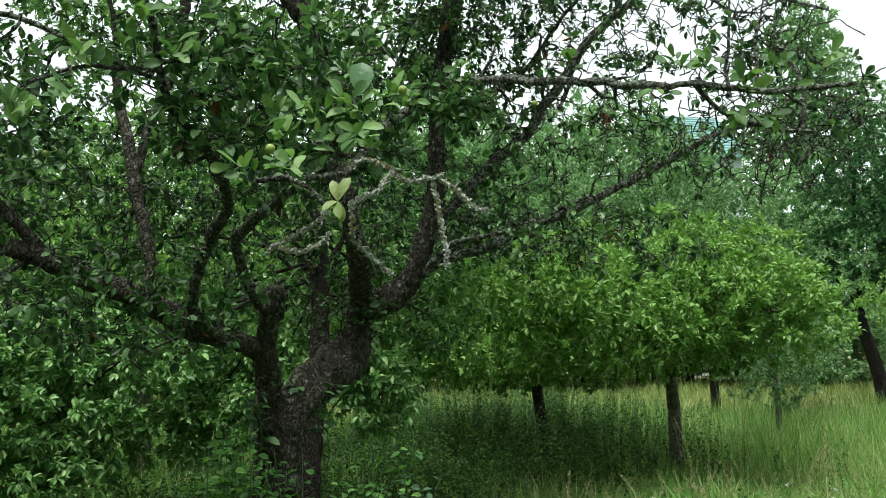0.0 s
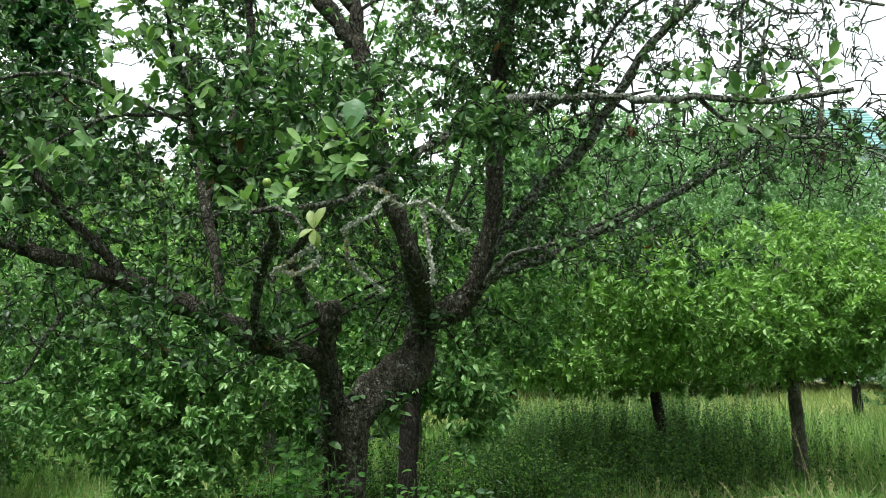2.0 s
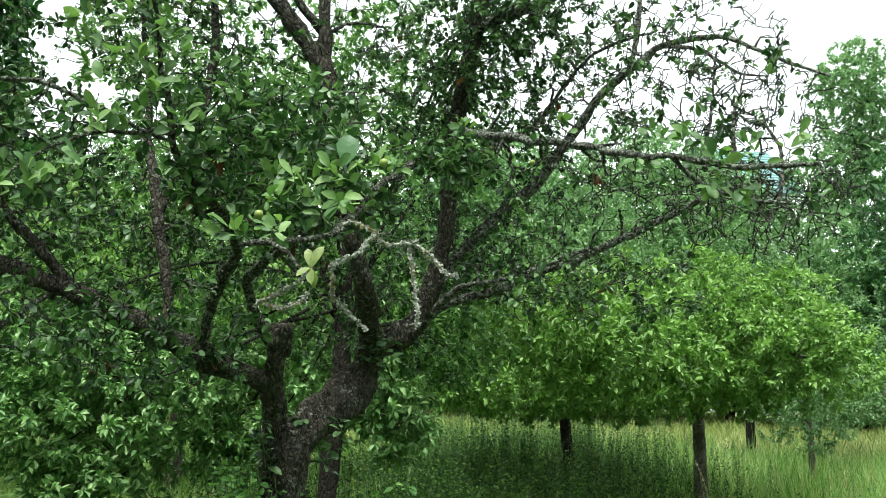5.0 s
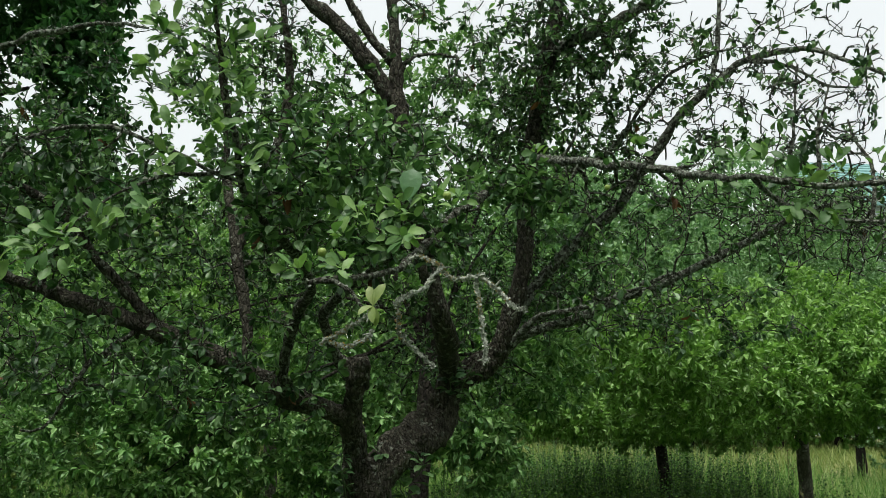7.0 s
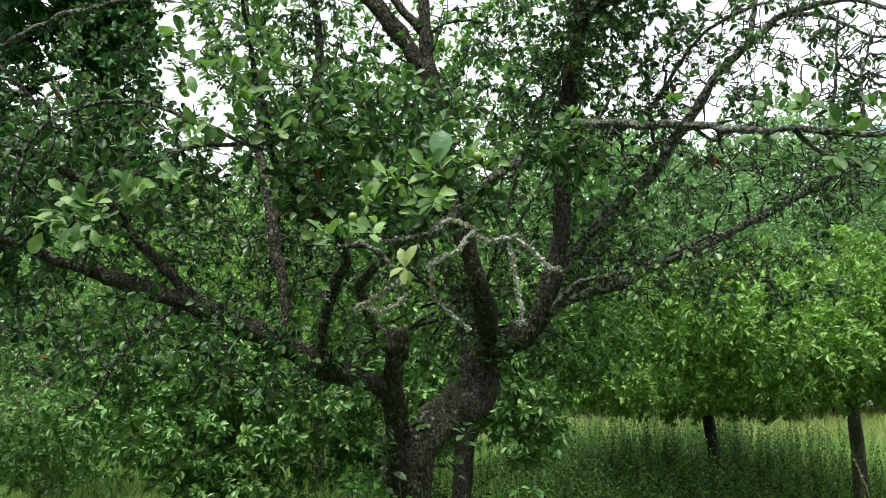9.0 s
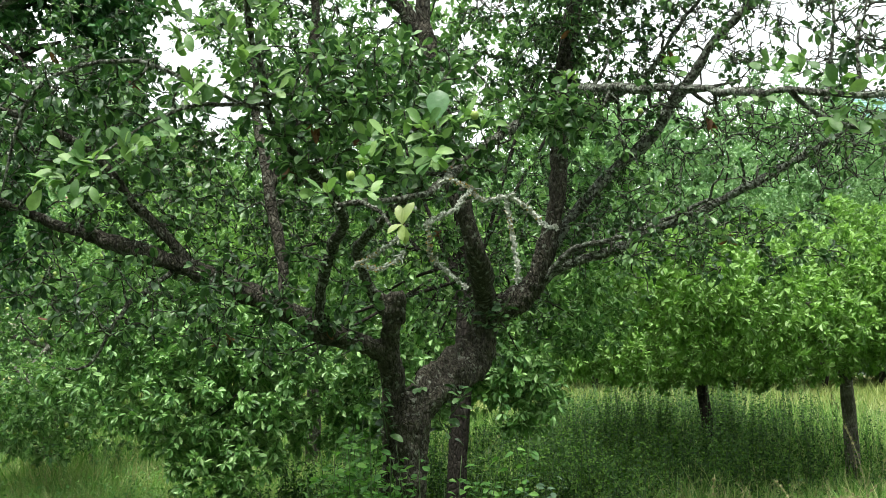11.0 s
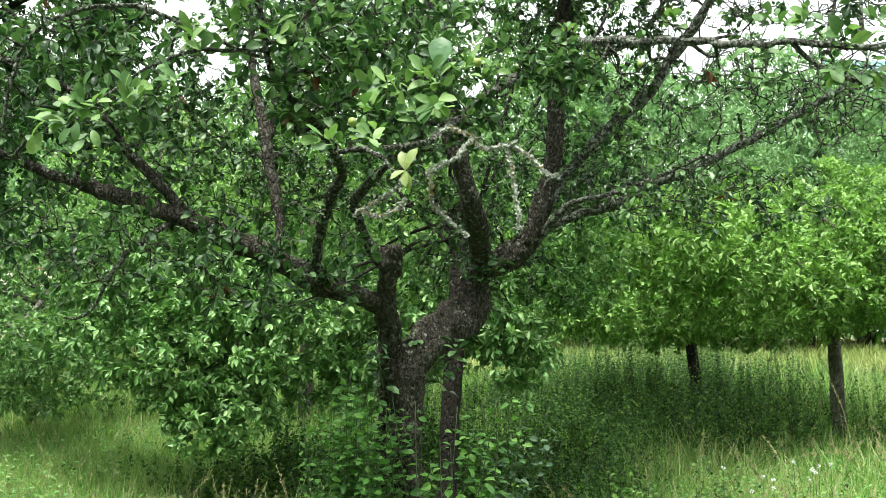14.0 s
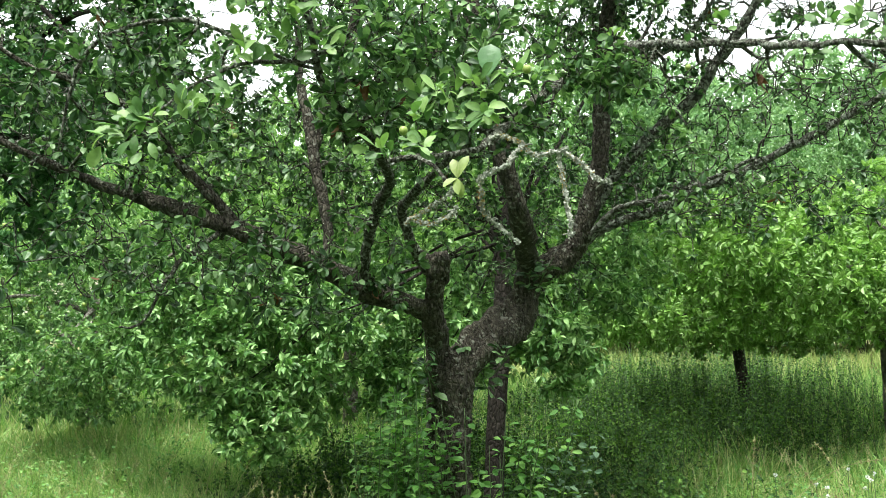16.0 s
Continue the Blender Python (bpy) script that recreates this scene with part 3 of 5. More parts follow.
limb("limb", [(-0.18, 4.45, 1.84, 0.0274), (-0.07, 4.52, 2.09, 0.0259), (0.07, 4.58, 2.27, 0.0259), (0.21, 4.62, 2.42, 0.0266), (0.35, 4.63, 2.53, 0.0266), (0.42, 4.63, 2.66, 0.023), (0.49, 4.63, 2.74, 0.023), (0.63, 4.6, 2.95, 0.02), (0.76, 4.58, 3.07, 0.018), (0.86, 4.57, 3.15, 0.017), (0.92, 4.55, 3.19, 0.0152), (1.04, 4.5, 3.2, 0.0133), (1.18, 4.45, 3.19, 0.0115), (1.29, 4.35, 3.1, 0.0097), (1.43, 4.25, 2.99, 0.0078), (1.53, 4.1, 2.89, 0.006)], 10, 0.2, BARK_LICHEN, 0.03)
limb("branch", [(0.91, 4.55, 3.19, 0.012), (1.0, 4.45, 3.14, 0.01), (1.09, 4.38, 3.09, 0.008), (1.2, 4.3, 2.97, 0.006), (1.31, 4.2, 2.92, 0.0035)], 7, 0.22, BARK_TWIG, 0.025)
limb("branch", [(-0.02, 4.42, 2.6, 0.018), (0.12, 4.46, 2.66, 0.015), (0.22, 4.5, 2.71, 0.013), (0.3, 4.45, 2.75, 0.0117), (0.38, 4.4, 2.82, 0.0103), (0.46, 4.35, 2.93, 0.009), (0.56, 4.3, 3.04, 0.0077), (0.7, 4.2, 3.08, 0.0063), (0.82, 4.1, 3.08, 0.005)], 7, 0.22, BARK_LICHEN, 0.025)
limb("limb", [(0.76, 4.55, 3.06, 0.0144), (0.8, 4.55, 3.24, 0.0128), (0.82, 4.55, 3.49, 0.0104), (0.86, 4.5, 3.74, 0.0064)], 10, 0.2, BARK_LICHEN, 0.03)
limb("branch", [(-0.675, 3.76, 1.739, 0.026), (-0.7, 3.72, 1.775, 0.026), (-0.716, 3.66, 1.835, 0.024), (-0.71, 3.55, 1.92, 0.019), (-0.58, 3.35, 1.97, 0.015), (-0.43, 3.1, 2.01, 0.01), (-0.3, 2.9, 2.03, 0.006)], 7, 0.22, BARK_TWIG, 0.025)
limb("branch", [(-0.86, 3.62, 1.64, 0.024), (-0.85, 3.55, 1.75, 0.021), (-0.8, 3.48, 1.85, 0.021), (-0.74, 3.4, 1.93, 0.019), (-0.64, 3.2, 2, 0.016), (-0.59, 2.9, 2.05, 0.014), (-0.6, 2.75, 2.08, 0.012), (-0.64, 2.65, 2.15, 0.011), (-0.66, 2.6, 2.28, 0.009), (-0.66, 2.55, 2.36, 0.008), (-0.65, 2.5, 2.44, 0.006), (-0.65, 2.45, 2.53, 0.005), (-0.65, 2.4, 2.63, 0.004)], 7, 0.22, BARK_TWIG, 0.025)
limb("branch", [(-1.4, 3.48, 1.86, 0.011), (-1.42, 3.3, 1.76, 0.009), (-1.46, 3.2, 1.64, 0.007), (-1.51, 3.15, 1.52, 0.005), (-1.56, 3.1, 1.51, 0.003)], 7, 0.22, BARK_TWIG, 0.025)
limb("branch", [(-0.05, 4.38, 2.6, 0.025), (-0.15, 4, 2.48, 0.02), (-0.22, 3.65, 2.33, 0.016), (-0.24, 3.3, 2.19, 0.014), (-0.2, 2.85, 2.05, 0.012), (-0.2, 2.6, 1.96, 0.009), (-0.24, 2.42, 1.91, 0.007), (-0.3, 2.35, 1.9, 0.007), (-0.34, 2.3, 1.88, 0.006)], 7, 0.22, BARK_TWIG, 0.025)
limb("branch", [(-0.15, 4.42, 1.85, 0.023), (-0.02, 4.35, 1.98, 0.015), (0.13, 4.25, 2.01, 0.012), (0.34, 4.15, 2.06, 0.009), (0.55, 4.05, 2.14, 0.007)], 7, 0.22, BARK_LICHEN, 0.025)
limb("branch", [(-0.03, 4.3, 2.69, 0.02), (0.21, 3.7, 2.5, 0.017), (0.42, 3.4, 2.4, 0.0145), (0.6, 3.05, 2.28, 0.0105), (0.69, 2.95, 2.25, 0.0095), (0.79, 2.9, 2.22, 0.0095), (0.9, 2.85, 2.2, 0.008), (1.05, 2.8, 2.2, 0.0055)], 7, 0.22, BARK_LICHEN, 0.025)
limb("branch", [(0.69, 2.95, 2.25, 0.008), (0.77, 3, 2.19, 0.006), (0.88, 3.05, 2.16, 0.007), (1.06, 3.1, 2.15, 0.005)], 7, 0.22, BARK_LICHEN, 0.025)
limb("branch", [(0.78, 2.96, 2.22, 0.007), (0.81, 3.08, 2.31, 0.006), (0.82, 3.1, 2.4, 0.005), (0.84, 3.12, 2.52, 0.004), (0.86, 3.15, 2.64, 0.003)], 7, 0.22, BARK_TWIG, 0.025)
limb("branch", [(0.84, 2.88, 2.21, 0.007), (0.87, 3.0, 2.28, 0.006), (0.87, 3.0, 2.36, 0.005), (0.89, 3.02, 2.44, 0.004), (0.92, 3.05, 2.54, 0.003)], 7, 0.22, BARK_TWIG, 0.025)
limb("branch", [(1.02, 3.09, 2.15, 0.006), (1.07, 3.2, 2.33, 0.006), (1.04, 3.25, 2.43, 0.0045), (1.03, 3.3, 2.51, 0.003)], 7, 0.22, BARK_TWIG, 0.025)
limb("branch", [(-0.64, 2.62, 2.21, 0.007), (-0.69, 2.5, 2.18, 0.005), (-0.74, 2.4, 2.15, 0.005), (-0.81, 2.3, 2.09, 0.003), (-0.84, 2.18, 1.99, 0.003), (-0.84, 2.08, 1.91, 0.003)], 7, 0.22, BARK_TWIG, 0.025)
limb("branch", [(-0.64, 2.62, 2.19, 0.005), (-0.73, 2.6, 2.22, 0.005), (-0.83, 2.55, 2.27, 0.0055), (-0.91, 2.52, 2.3, 0.006), (-1.03, 2.5, 2.32, 0.0065), (-1.14, 2.48, 2.3, 0.006), (-1.21, 2.45, 2.25, 0.006), (-1.25, 2.45, 2.19, 0.0055), (-1.27, 2.45, 2.12, 0.005), (-1.285, 2.45, 2.05, 0.004), (-1.3, 2.45, 1.98, 0.0025)], 7, 0.22, BARK_LICHEN, 0.025)
limb("branch", [(-2.01, 3, 2.63, 0.014), (-1.7, 2.95, 2.73, 0.011), (-1.5, 2.9, 2.76, 0.011), (-1.33, 2.85, 2.76, 0.009), (-1.17, 2.8, 2.74, 0.006), (-0.99, 2.7, 2.67, 0.004)], 7, 0.22, BARK_LICHEN, 0.025)
limb("branch", [(-0.34, 2.3, 1.88, 0.006), (-0.27, 2.28, 1.88, 0.005), (-0.21, 2.24, 1.84, 0.004), (-0.18, 2.22, 1.82, 0.003), (-0.15, 2.2, 1.82, 0.003)], 7, 0.22, BARK_TWIG, 0.025)


def lichen_twig(rows, seed, gold=0.12):
    """A dead twig crusted with leafy grey lichen, with a few yellow patches."""
    g = np.random.default_rng(seed)
    path = glide(rows, 0.008) * np.array([1, 1, 1, 0.68])
    path[:, :3] += g.normal(size=(len(path), 3)) * 0.0016
    twig = part("dead_twig", tube(path, 8, 0.45), LICHEN, plum, "dead twig crusted with pale grey lichen")
    for name, material, share in (("lichen", LICHEN, 1.0), ("yellow_lichen", LICHEN_GOLD, gold)):
        n = int(len(path) * 30 * share)
        at = path[g.integers(0, len(path), n)] if share == 1 else path[(g.normal(len(path) * 0.3, 3, n)).clip(0, len(path) - 1).astype(int)]
        out = unit(g.normal(size=(n, 3)))
        place = at[:, :3] + out * at[:, 3:4] * 0.75
        part(name, leaves(name, place, unit(out + g.normal(size=(n, 3)) * 0.7), out, 0.003 + 0.0035 * g.random(n), LEAF_MID, material, 1.6, g.normal(size=n) * 0.3),
             material, twig, kind="stuff")
    for _ in range(4):
        a = path[g.integers(len(path) // 4, len(path) - 1)]
        end = a[:3] + unit(g.normal(size=3)) * 0.022
        part("spur", tube(glide([a * np.array([1, 1, 1, 0.8]), [*((a[:3] + end) / 2 + 0.003), 0.0022], [*end, 0.0016]], 0.008), 5, 0.2), LICHEN_DULL, twig)


lichen_twig([(-0.18, 2.6, 1.98, 0.005), (-0.14, 2.58, 1.98, 0.005), (-0.09, 2.55, 1.95, 0.005), (-0.1, 2.52, 1.93, 0.005), (-0.12, 2.48, 1.89, 0.005), (-0.15, 2.45, 1.87, 0.005), (-0.17, 2.42, 1.85, 0.004)], 31)
lichen_twig([(-0.09, 2.55, 1.95, 0.005), (-0.06, 2.53, 1.92, 0.005), (-0.01, 2.5, 1.92, 0.005), (0.02, 2.48, 1.92, 0.005)], 32)
lichen_twig([(-0, 2.5, 1.91, 0.005), (0.01, 2.49, 1.86, 0.005), (0.02, 2.48, 1.8, 0.005), (0.03, 2.47, 1.76, 0.005), (0.03, 2.47, 1.72, 0.004)], 33)
lichen_twig([(0.01, 2.5, 1.92, 0.005), (0.04, 2.49, 1.9, 0.005), (0.07, 2.48, 1.87, 0.005), (0.09, 2.47, 1.85, 0.005), (0.12, 2.46, 1.84, 0.004)], 34)
lichen_twig([(-0.17, 2.45, 1.86, 0.004), (-0.17, 2.46, 1.8, 0.004), (-0.16, 2.47, 1.77, 0.004), (-0.12, 2.48, 1.74, 0.004), (-0.09, 2.48, 1.71, 0.003)], 35)
lichen_twig([(-0.31, 2.4, 1.76, 0.004), (-0.27, 2.38, 1.75, 0.004), (-0.23, 2.36, 1.76, 0.004), (-0.2, 2.35, 1.78, 0.003)], 36)
lichen_twig([(-0.34, 2.42, 1.76, 0.004), (-0.3, 2.42, 1.78, 0.004), (-0.26, 2.4, 1.8, 0.003), (-0.21, 2.38, 1.83, 0.003)], 37)


# crown: ellipsoids (centre, half axes), twigs in each and how leafy they are
rng = np.random.default_rng(11)
# ellipsoids at z 3.75 and above are out of view, added to cast shade
PLUM_CROWN = (
    (-0.43, 3.0, 2.22, 0.4, 0.45, 0.26, 70, 0.9), (-0.5, 4.0, 2.5, 0.36, 0.45, 0.35, 42, 0.8), (-0.68, 3.3, 2.35, 0.35, 0.5, 0.25, 50, 0.9),
    (-0.75, 4.2, 2.7, 0.8, 0.6, 0.5, 70, 0.55), (-1.7, 3.5, 2.3, 0.45, 0.6, 0.4, 115, 0.95), (-2.1, 3.6, 2.5, 0.7, 0.8, 0.36, 75, 0.85),
    (-1.2, 3.3, 1.75, 0.65, 0.35, 0.2, 55, 0.8), (-1.65, 3.3, 1.8, 0.5, 0.3, 0.22, 18, 0.6), (-0.95, 3.5, 1.64, 0.35, 0.3, 0.14, 22, 0.9), (-1.0, 4.0, 3.2, 0.9, 0.8, 0.45, 70, 0.5),
    (0.0, 4.5, 3.1, 0.5, 0.5, 0.5, 115, 0.9), (0.16, 4.3, 3.1, 0.3, 0.3, 0.28, 55, 1.0), (-0.15, 4.4, 2.8, 0.25, 0.3, 0.3, 36, 0.9), (-1.6, 4.0, 3.02, 0.42, 0.4, 0.3, 30, 0.85), (-1.2, 4.0, 3.1, 0.3, 0.4, 0.35, 36, 0.8), (0.25, 4.68, 2.8, 0.36, 0.3, 0.3, 65, 0.55), (0.35, 4.75, 2.45, 0.35, 0.3, 0.2, 34, 0.45), (0.35, 4.6, 2.12, 0.6, 0.35, 0.17, 52, 0.58), (-0.15, 4.8, 2.3, 0.5, 0.35, 0.35, 80, 0.8), (0.5, 4.3, 2.85, 0.5, 0.5, 0.4, 100, 0.42), (0.6, 4.25, 1.98, 0.6, 0.25, 0.14, 42, 0.75), (1.15, 3.6, 2.2, 0.4, 0.45, 0.16, 80, 0.1), (0.4, 3.95, 2.0, 0.3, 0.35, 0.25, 30, 0.6), (-1.9, 3.1, 1.85, 0.4, 0.4, 0.35, 22, 0.4),
    (0.6, 3.6, 2.35, 0.55, 0.5, 0.18, 60, 0.28), (0.95, 3.9, 2.32, 0.4, 0.5, 0.18, 80, 0.16), (1.0, 4.2, 2.95, 0.5, 0.5, 0.35, 165, 0.26),
    (0.5, 4.3, 3.4, 0.6, 0.6, 0.4, 120, 0.6), (-2.6, 4.4, 3.0, 0.4, 0.5, 0.5, 40, 0.9), (0.02, 3.6, 2.38, 0.16, 0.14, 0.11, 32, 1.0), (1.35, 4.0, 2.5, 0.35, 0.4, 0.3, 60, 0.2), (-0.3, 4.4, 3.6, 0.9, 0.8, 0.5, 55, 0.6), (-0.2, 4.6, 1.95, 0.35, 0.25, 0.2, 16, 0.7),
    (-1.6, 4.4, 3.6, 0.9, 0.8, 0.6, 55, 0.7), (-2.7, 2.8, 2.9, 0.5, 0.7, 0.5, 40, 0.9), (-0.45, 2.75, 2.2, 0.3, 0.3, 0.2, 50, 0.95),
    (-1.1, 2.6, 2.2, 0.3, 0.3, 0.2, 22, 0.95), (0.2, 4.4, 3.25, 0.4, 0.4, 0.35, 85, 0.8), (-0.95, 4.7, 4.4, 0.65, 0.7, 0.4, 70, 0.95), (-0.95, 4.25, 2.15, 0.55, 0.35, 0.28, 110, 0.75), (-0.5, 4.4, 2.0, 0.35, 0.25, 0.3, 55, 0.75), (-0.4, 4.6, 1.75, 0.35, 0.25, 0.25, 40, 0.75), (-1.5, 3.95, 2.15, 0.45, 0.35, 0.35, 95, 0.8), (0.08, 4.5, 2.15, 0.3, 0.2, 0.22, 40, 0.6), (-1.75, 2.4, 3.75, 0.9, 0.6, 0.35, 40, 0.9), (-1.05, 2.6, 3.75, 0.5, 0.6, 0.35, 26, 0.8), (0.84, 3.12, 2.45, 0.1, 0.12, 0.2, 12, 0.25), (0.95, 3.1, 2.4, 0.1, 0.12, 0.16, 12, 0.2), (-0.5, 4.3, 4.35, 1.0, 0.8, 0.4, 110, 0.9), (-0.9, 4.1, 4.4, 0.9, 0.7, 0.4, 90, 1.0), (0.1, 4.7, 4.45, 0.9, 0.8, 0.35, 80, 1.0))
paths, dense = grow(rng, STOCK, [(*c[:6], int(c[6] * 1.8), c[7]) for c in PLUM_CROWN], 0.16, 0.012, 0.0, 0.12, 0.0026, 0.014)
spurs = []
for _ in range(4200):
    p = paths[rng.integers(len(paths))]
    a = p[rng.integers(0, len(p) - 1)]
    end = a[:3] + unit(rng.normal(size=3) + np.array([0, 0, 0.5])) * (0.02 + 0.06 * rng.random() ** 2)
    spurs.append(np.array([[*a[:3], 0.0026], [*((a[:3] + end) / 2 + rng.normal(size=3) * 0.006), 0.0021], [*end, 0.0028]]))
part("twig_growth", twig_mesh(paths, 4), BARK_TWIG, plum, "fine crooked grey-brown twigs", "stuff")
part("spur_growth", twig_mesh(spurs, 4), BARK_TWIG, plum, "short knobbly fruiting spurs", "stuff")
place, way, face, size = rosettes(rng, paths, dense, 9.0, 2.6, 0.036, 0.8, 0.2, 0.25)
size = size * np.where(place[:, 1] > 3.9, 0.84, 1.0)
curls = rng.normal(size=len(size)) * 0.3 + 0.15
for shape, some in ((LEAF_FINE, place[:, 1] < 3.8), (LEAF_MID, place[:, 1] >= 3.8)):
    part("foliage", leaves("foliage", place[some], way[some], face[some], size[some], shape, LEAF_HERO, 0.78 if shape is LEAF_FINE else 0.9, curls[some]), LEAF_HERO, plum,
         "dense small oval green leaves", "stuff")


thin = np.array([row for row in STOCK if 0.004 < row[3] < 0.026])
pick = thin[rng.integers(0, len(thin), 9000)]
out = unit(rng.normal(size=(len(pick), 3)) + np.array([0, -0.2, 0.3]))
spot = np.array([noise.noise(Vector(row[:3]) * 6) for row in pick])
keep = rng.random(len(pick)) < 0.45 + 1.1 * spot
pick, out = pick[keep], out[keep]
part("lichen", leaves("lichen", pick[:, :3] + out * pick[:, 3:4] * 0.92 + rng.normal(size=pick[:, :3].shape) * 0.004, unit(out + rng.normal(size=out.shape) * 0.8), out, 0.004 + 0.006 * rng.random(len(pick)),
                      LEAF_MID, LICHEN_DULL, 1.3), LICHEN_DULL, plum, "grey-green leafy lichen on the thin branches", "stuff")

# single leaves close to the camera
LEAF_SHAPES = []
for k, (wide, curl) in enumerate(((0.76, 0.08), (0.85, 0.25), (0.68, 0.45), (0.75, -0.2))):
    LEAF_SHAPES.append(leaves("leaf", np.zeros((1, 3)), np.array([[0, 1.0, 0]]), np.array([[0, 0, 1.0]]), [1.0], LEAF_FINE, LEAF_NEAR, wide, np.array([curl]), True))
DEAD_SHAPE = leaves("dead_leaf", np.zeros((1, 3)), np.array([[0, 1.0, 0]]), np.array([[0, 0, 1.0]]), [1.0], LEAF_FINE, LEAF_DEAD, 0.7, np.array([0.7]))


def one_leaf(place, way, face, size, shape=None, name="leaf", label=""):
    y = Vector(way).normalized()
    x = y.cross(Vector(face)).normalized()
    z = x.cross(y)
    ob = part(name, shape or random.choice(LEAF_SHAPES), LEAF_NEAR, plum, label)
    ob.matrix_basis = Matrix.LocRotScale(Vector(place), Matrix((x, y, z)).transposed().to_quaternion(), (size,) * 3)
    return ob


def tuft(place, count, size, lean, seed):
    """A shoot tip with leaves all round it."""
    g = np.random.default_rng(seed)
    for k in range(count):
        c = k * 2.4 + g.random() * 0.6
        out = np.array([math.cos(c), math.sin(c) * 0.8, 0.5 * g.normal() - 0.05])
        way = unit(out * (0.45 + 0.7 * g.random()) + np.array(lean) * 0.8 + np.array([0, 0, 0.15]))
        one_leaf(np.array(place) + np.array(lean) * 0.045 * (k / count - 0.5) + g.normal(size=3) * 0.009 + way * 0.008, way, unit(np.array([0.1, -0.75, 0.8]) + g.normal(size=3) * 0.45), size * (0.5 + 0.6 * g.random()))


one_leaf((-0.155, 2.46, 2.095), (0.08, 0.1, 1), (0.15, -1, 0.2), 0.082, leaves("leaf", np.zeros((1, 3)), np.array([[0, 1.0, 0]]), np.array([[0, 0, 1.0]]), [1.0], LEAF_FINE, LEAF_BIG, 0.92, np.array([0.06]), True))
# the pale tip leaves
TIP_SHAPE = leaves("tip_leaf", np.zeros((1, 3)), np.array([[0, 1.0, 0]]), np.array([[0, 0, 1.0]]), [1.0], LEAF_FINE, LEAF_TIP, 0.62, np.array([0.3]), True)
for way, face, size in (((-0.25, -0.1, 1), (0.1, -1, 0.2), 0.042), ((0.35, -0.1, 1), (-0.2, -1, 0.25), 0.05), ((0.3, -0.3, -0.8), (0.6, -1, 0.3), 0.04),
                        ((-0.35, -0.4, -0.15), (0.1, -0.7, 0.8), 0.036), ((0.05, -0.5, -0.45), (-0.3, -0.9, 0.6), 0.04), ((0.1, 0.3, 0.8), (0.5, -0.8, 0.4), 0.034)):
    one_leaf((-0.162, 2.2, 1.822), way, face, size, TIP_SHAPE, "leaf", "pale yellow-green young leaf")
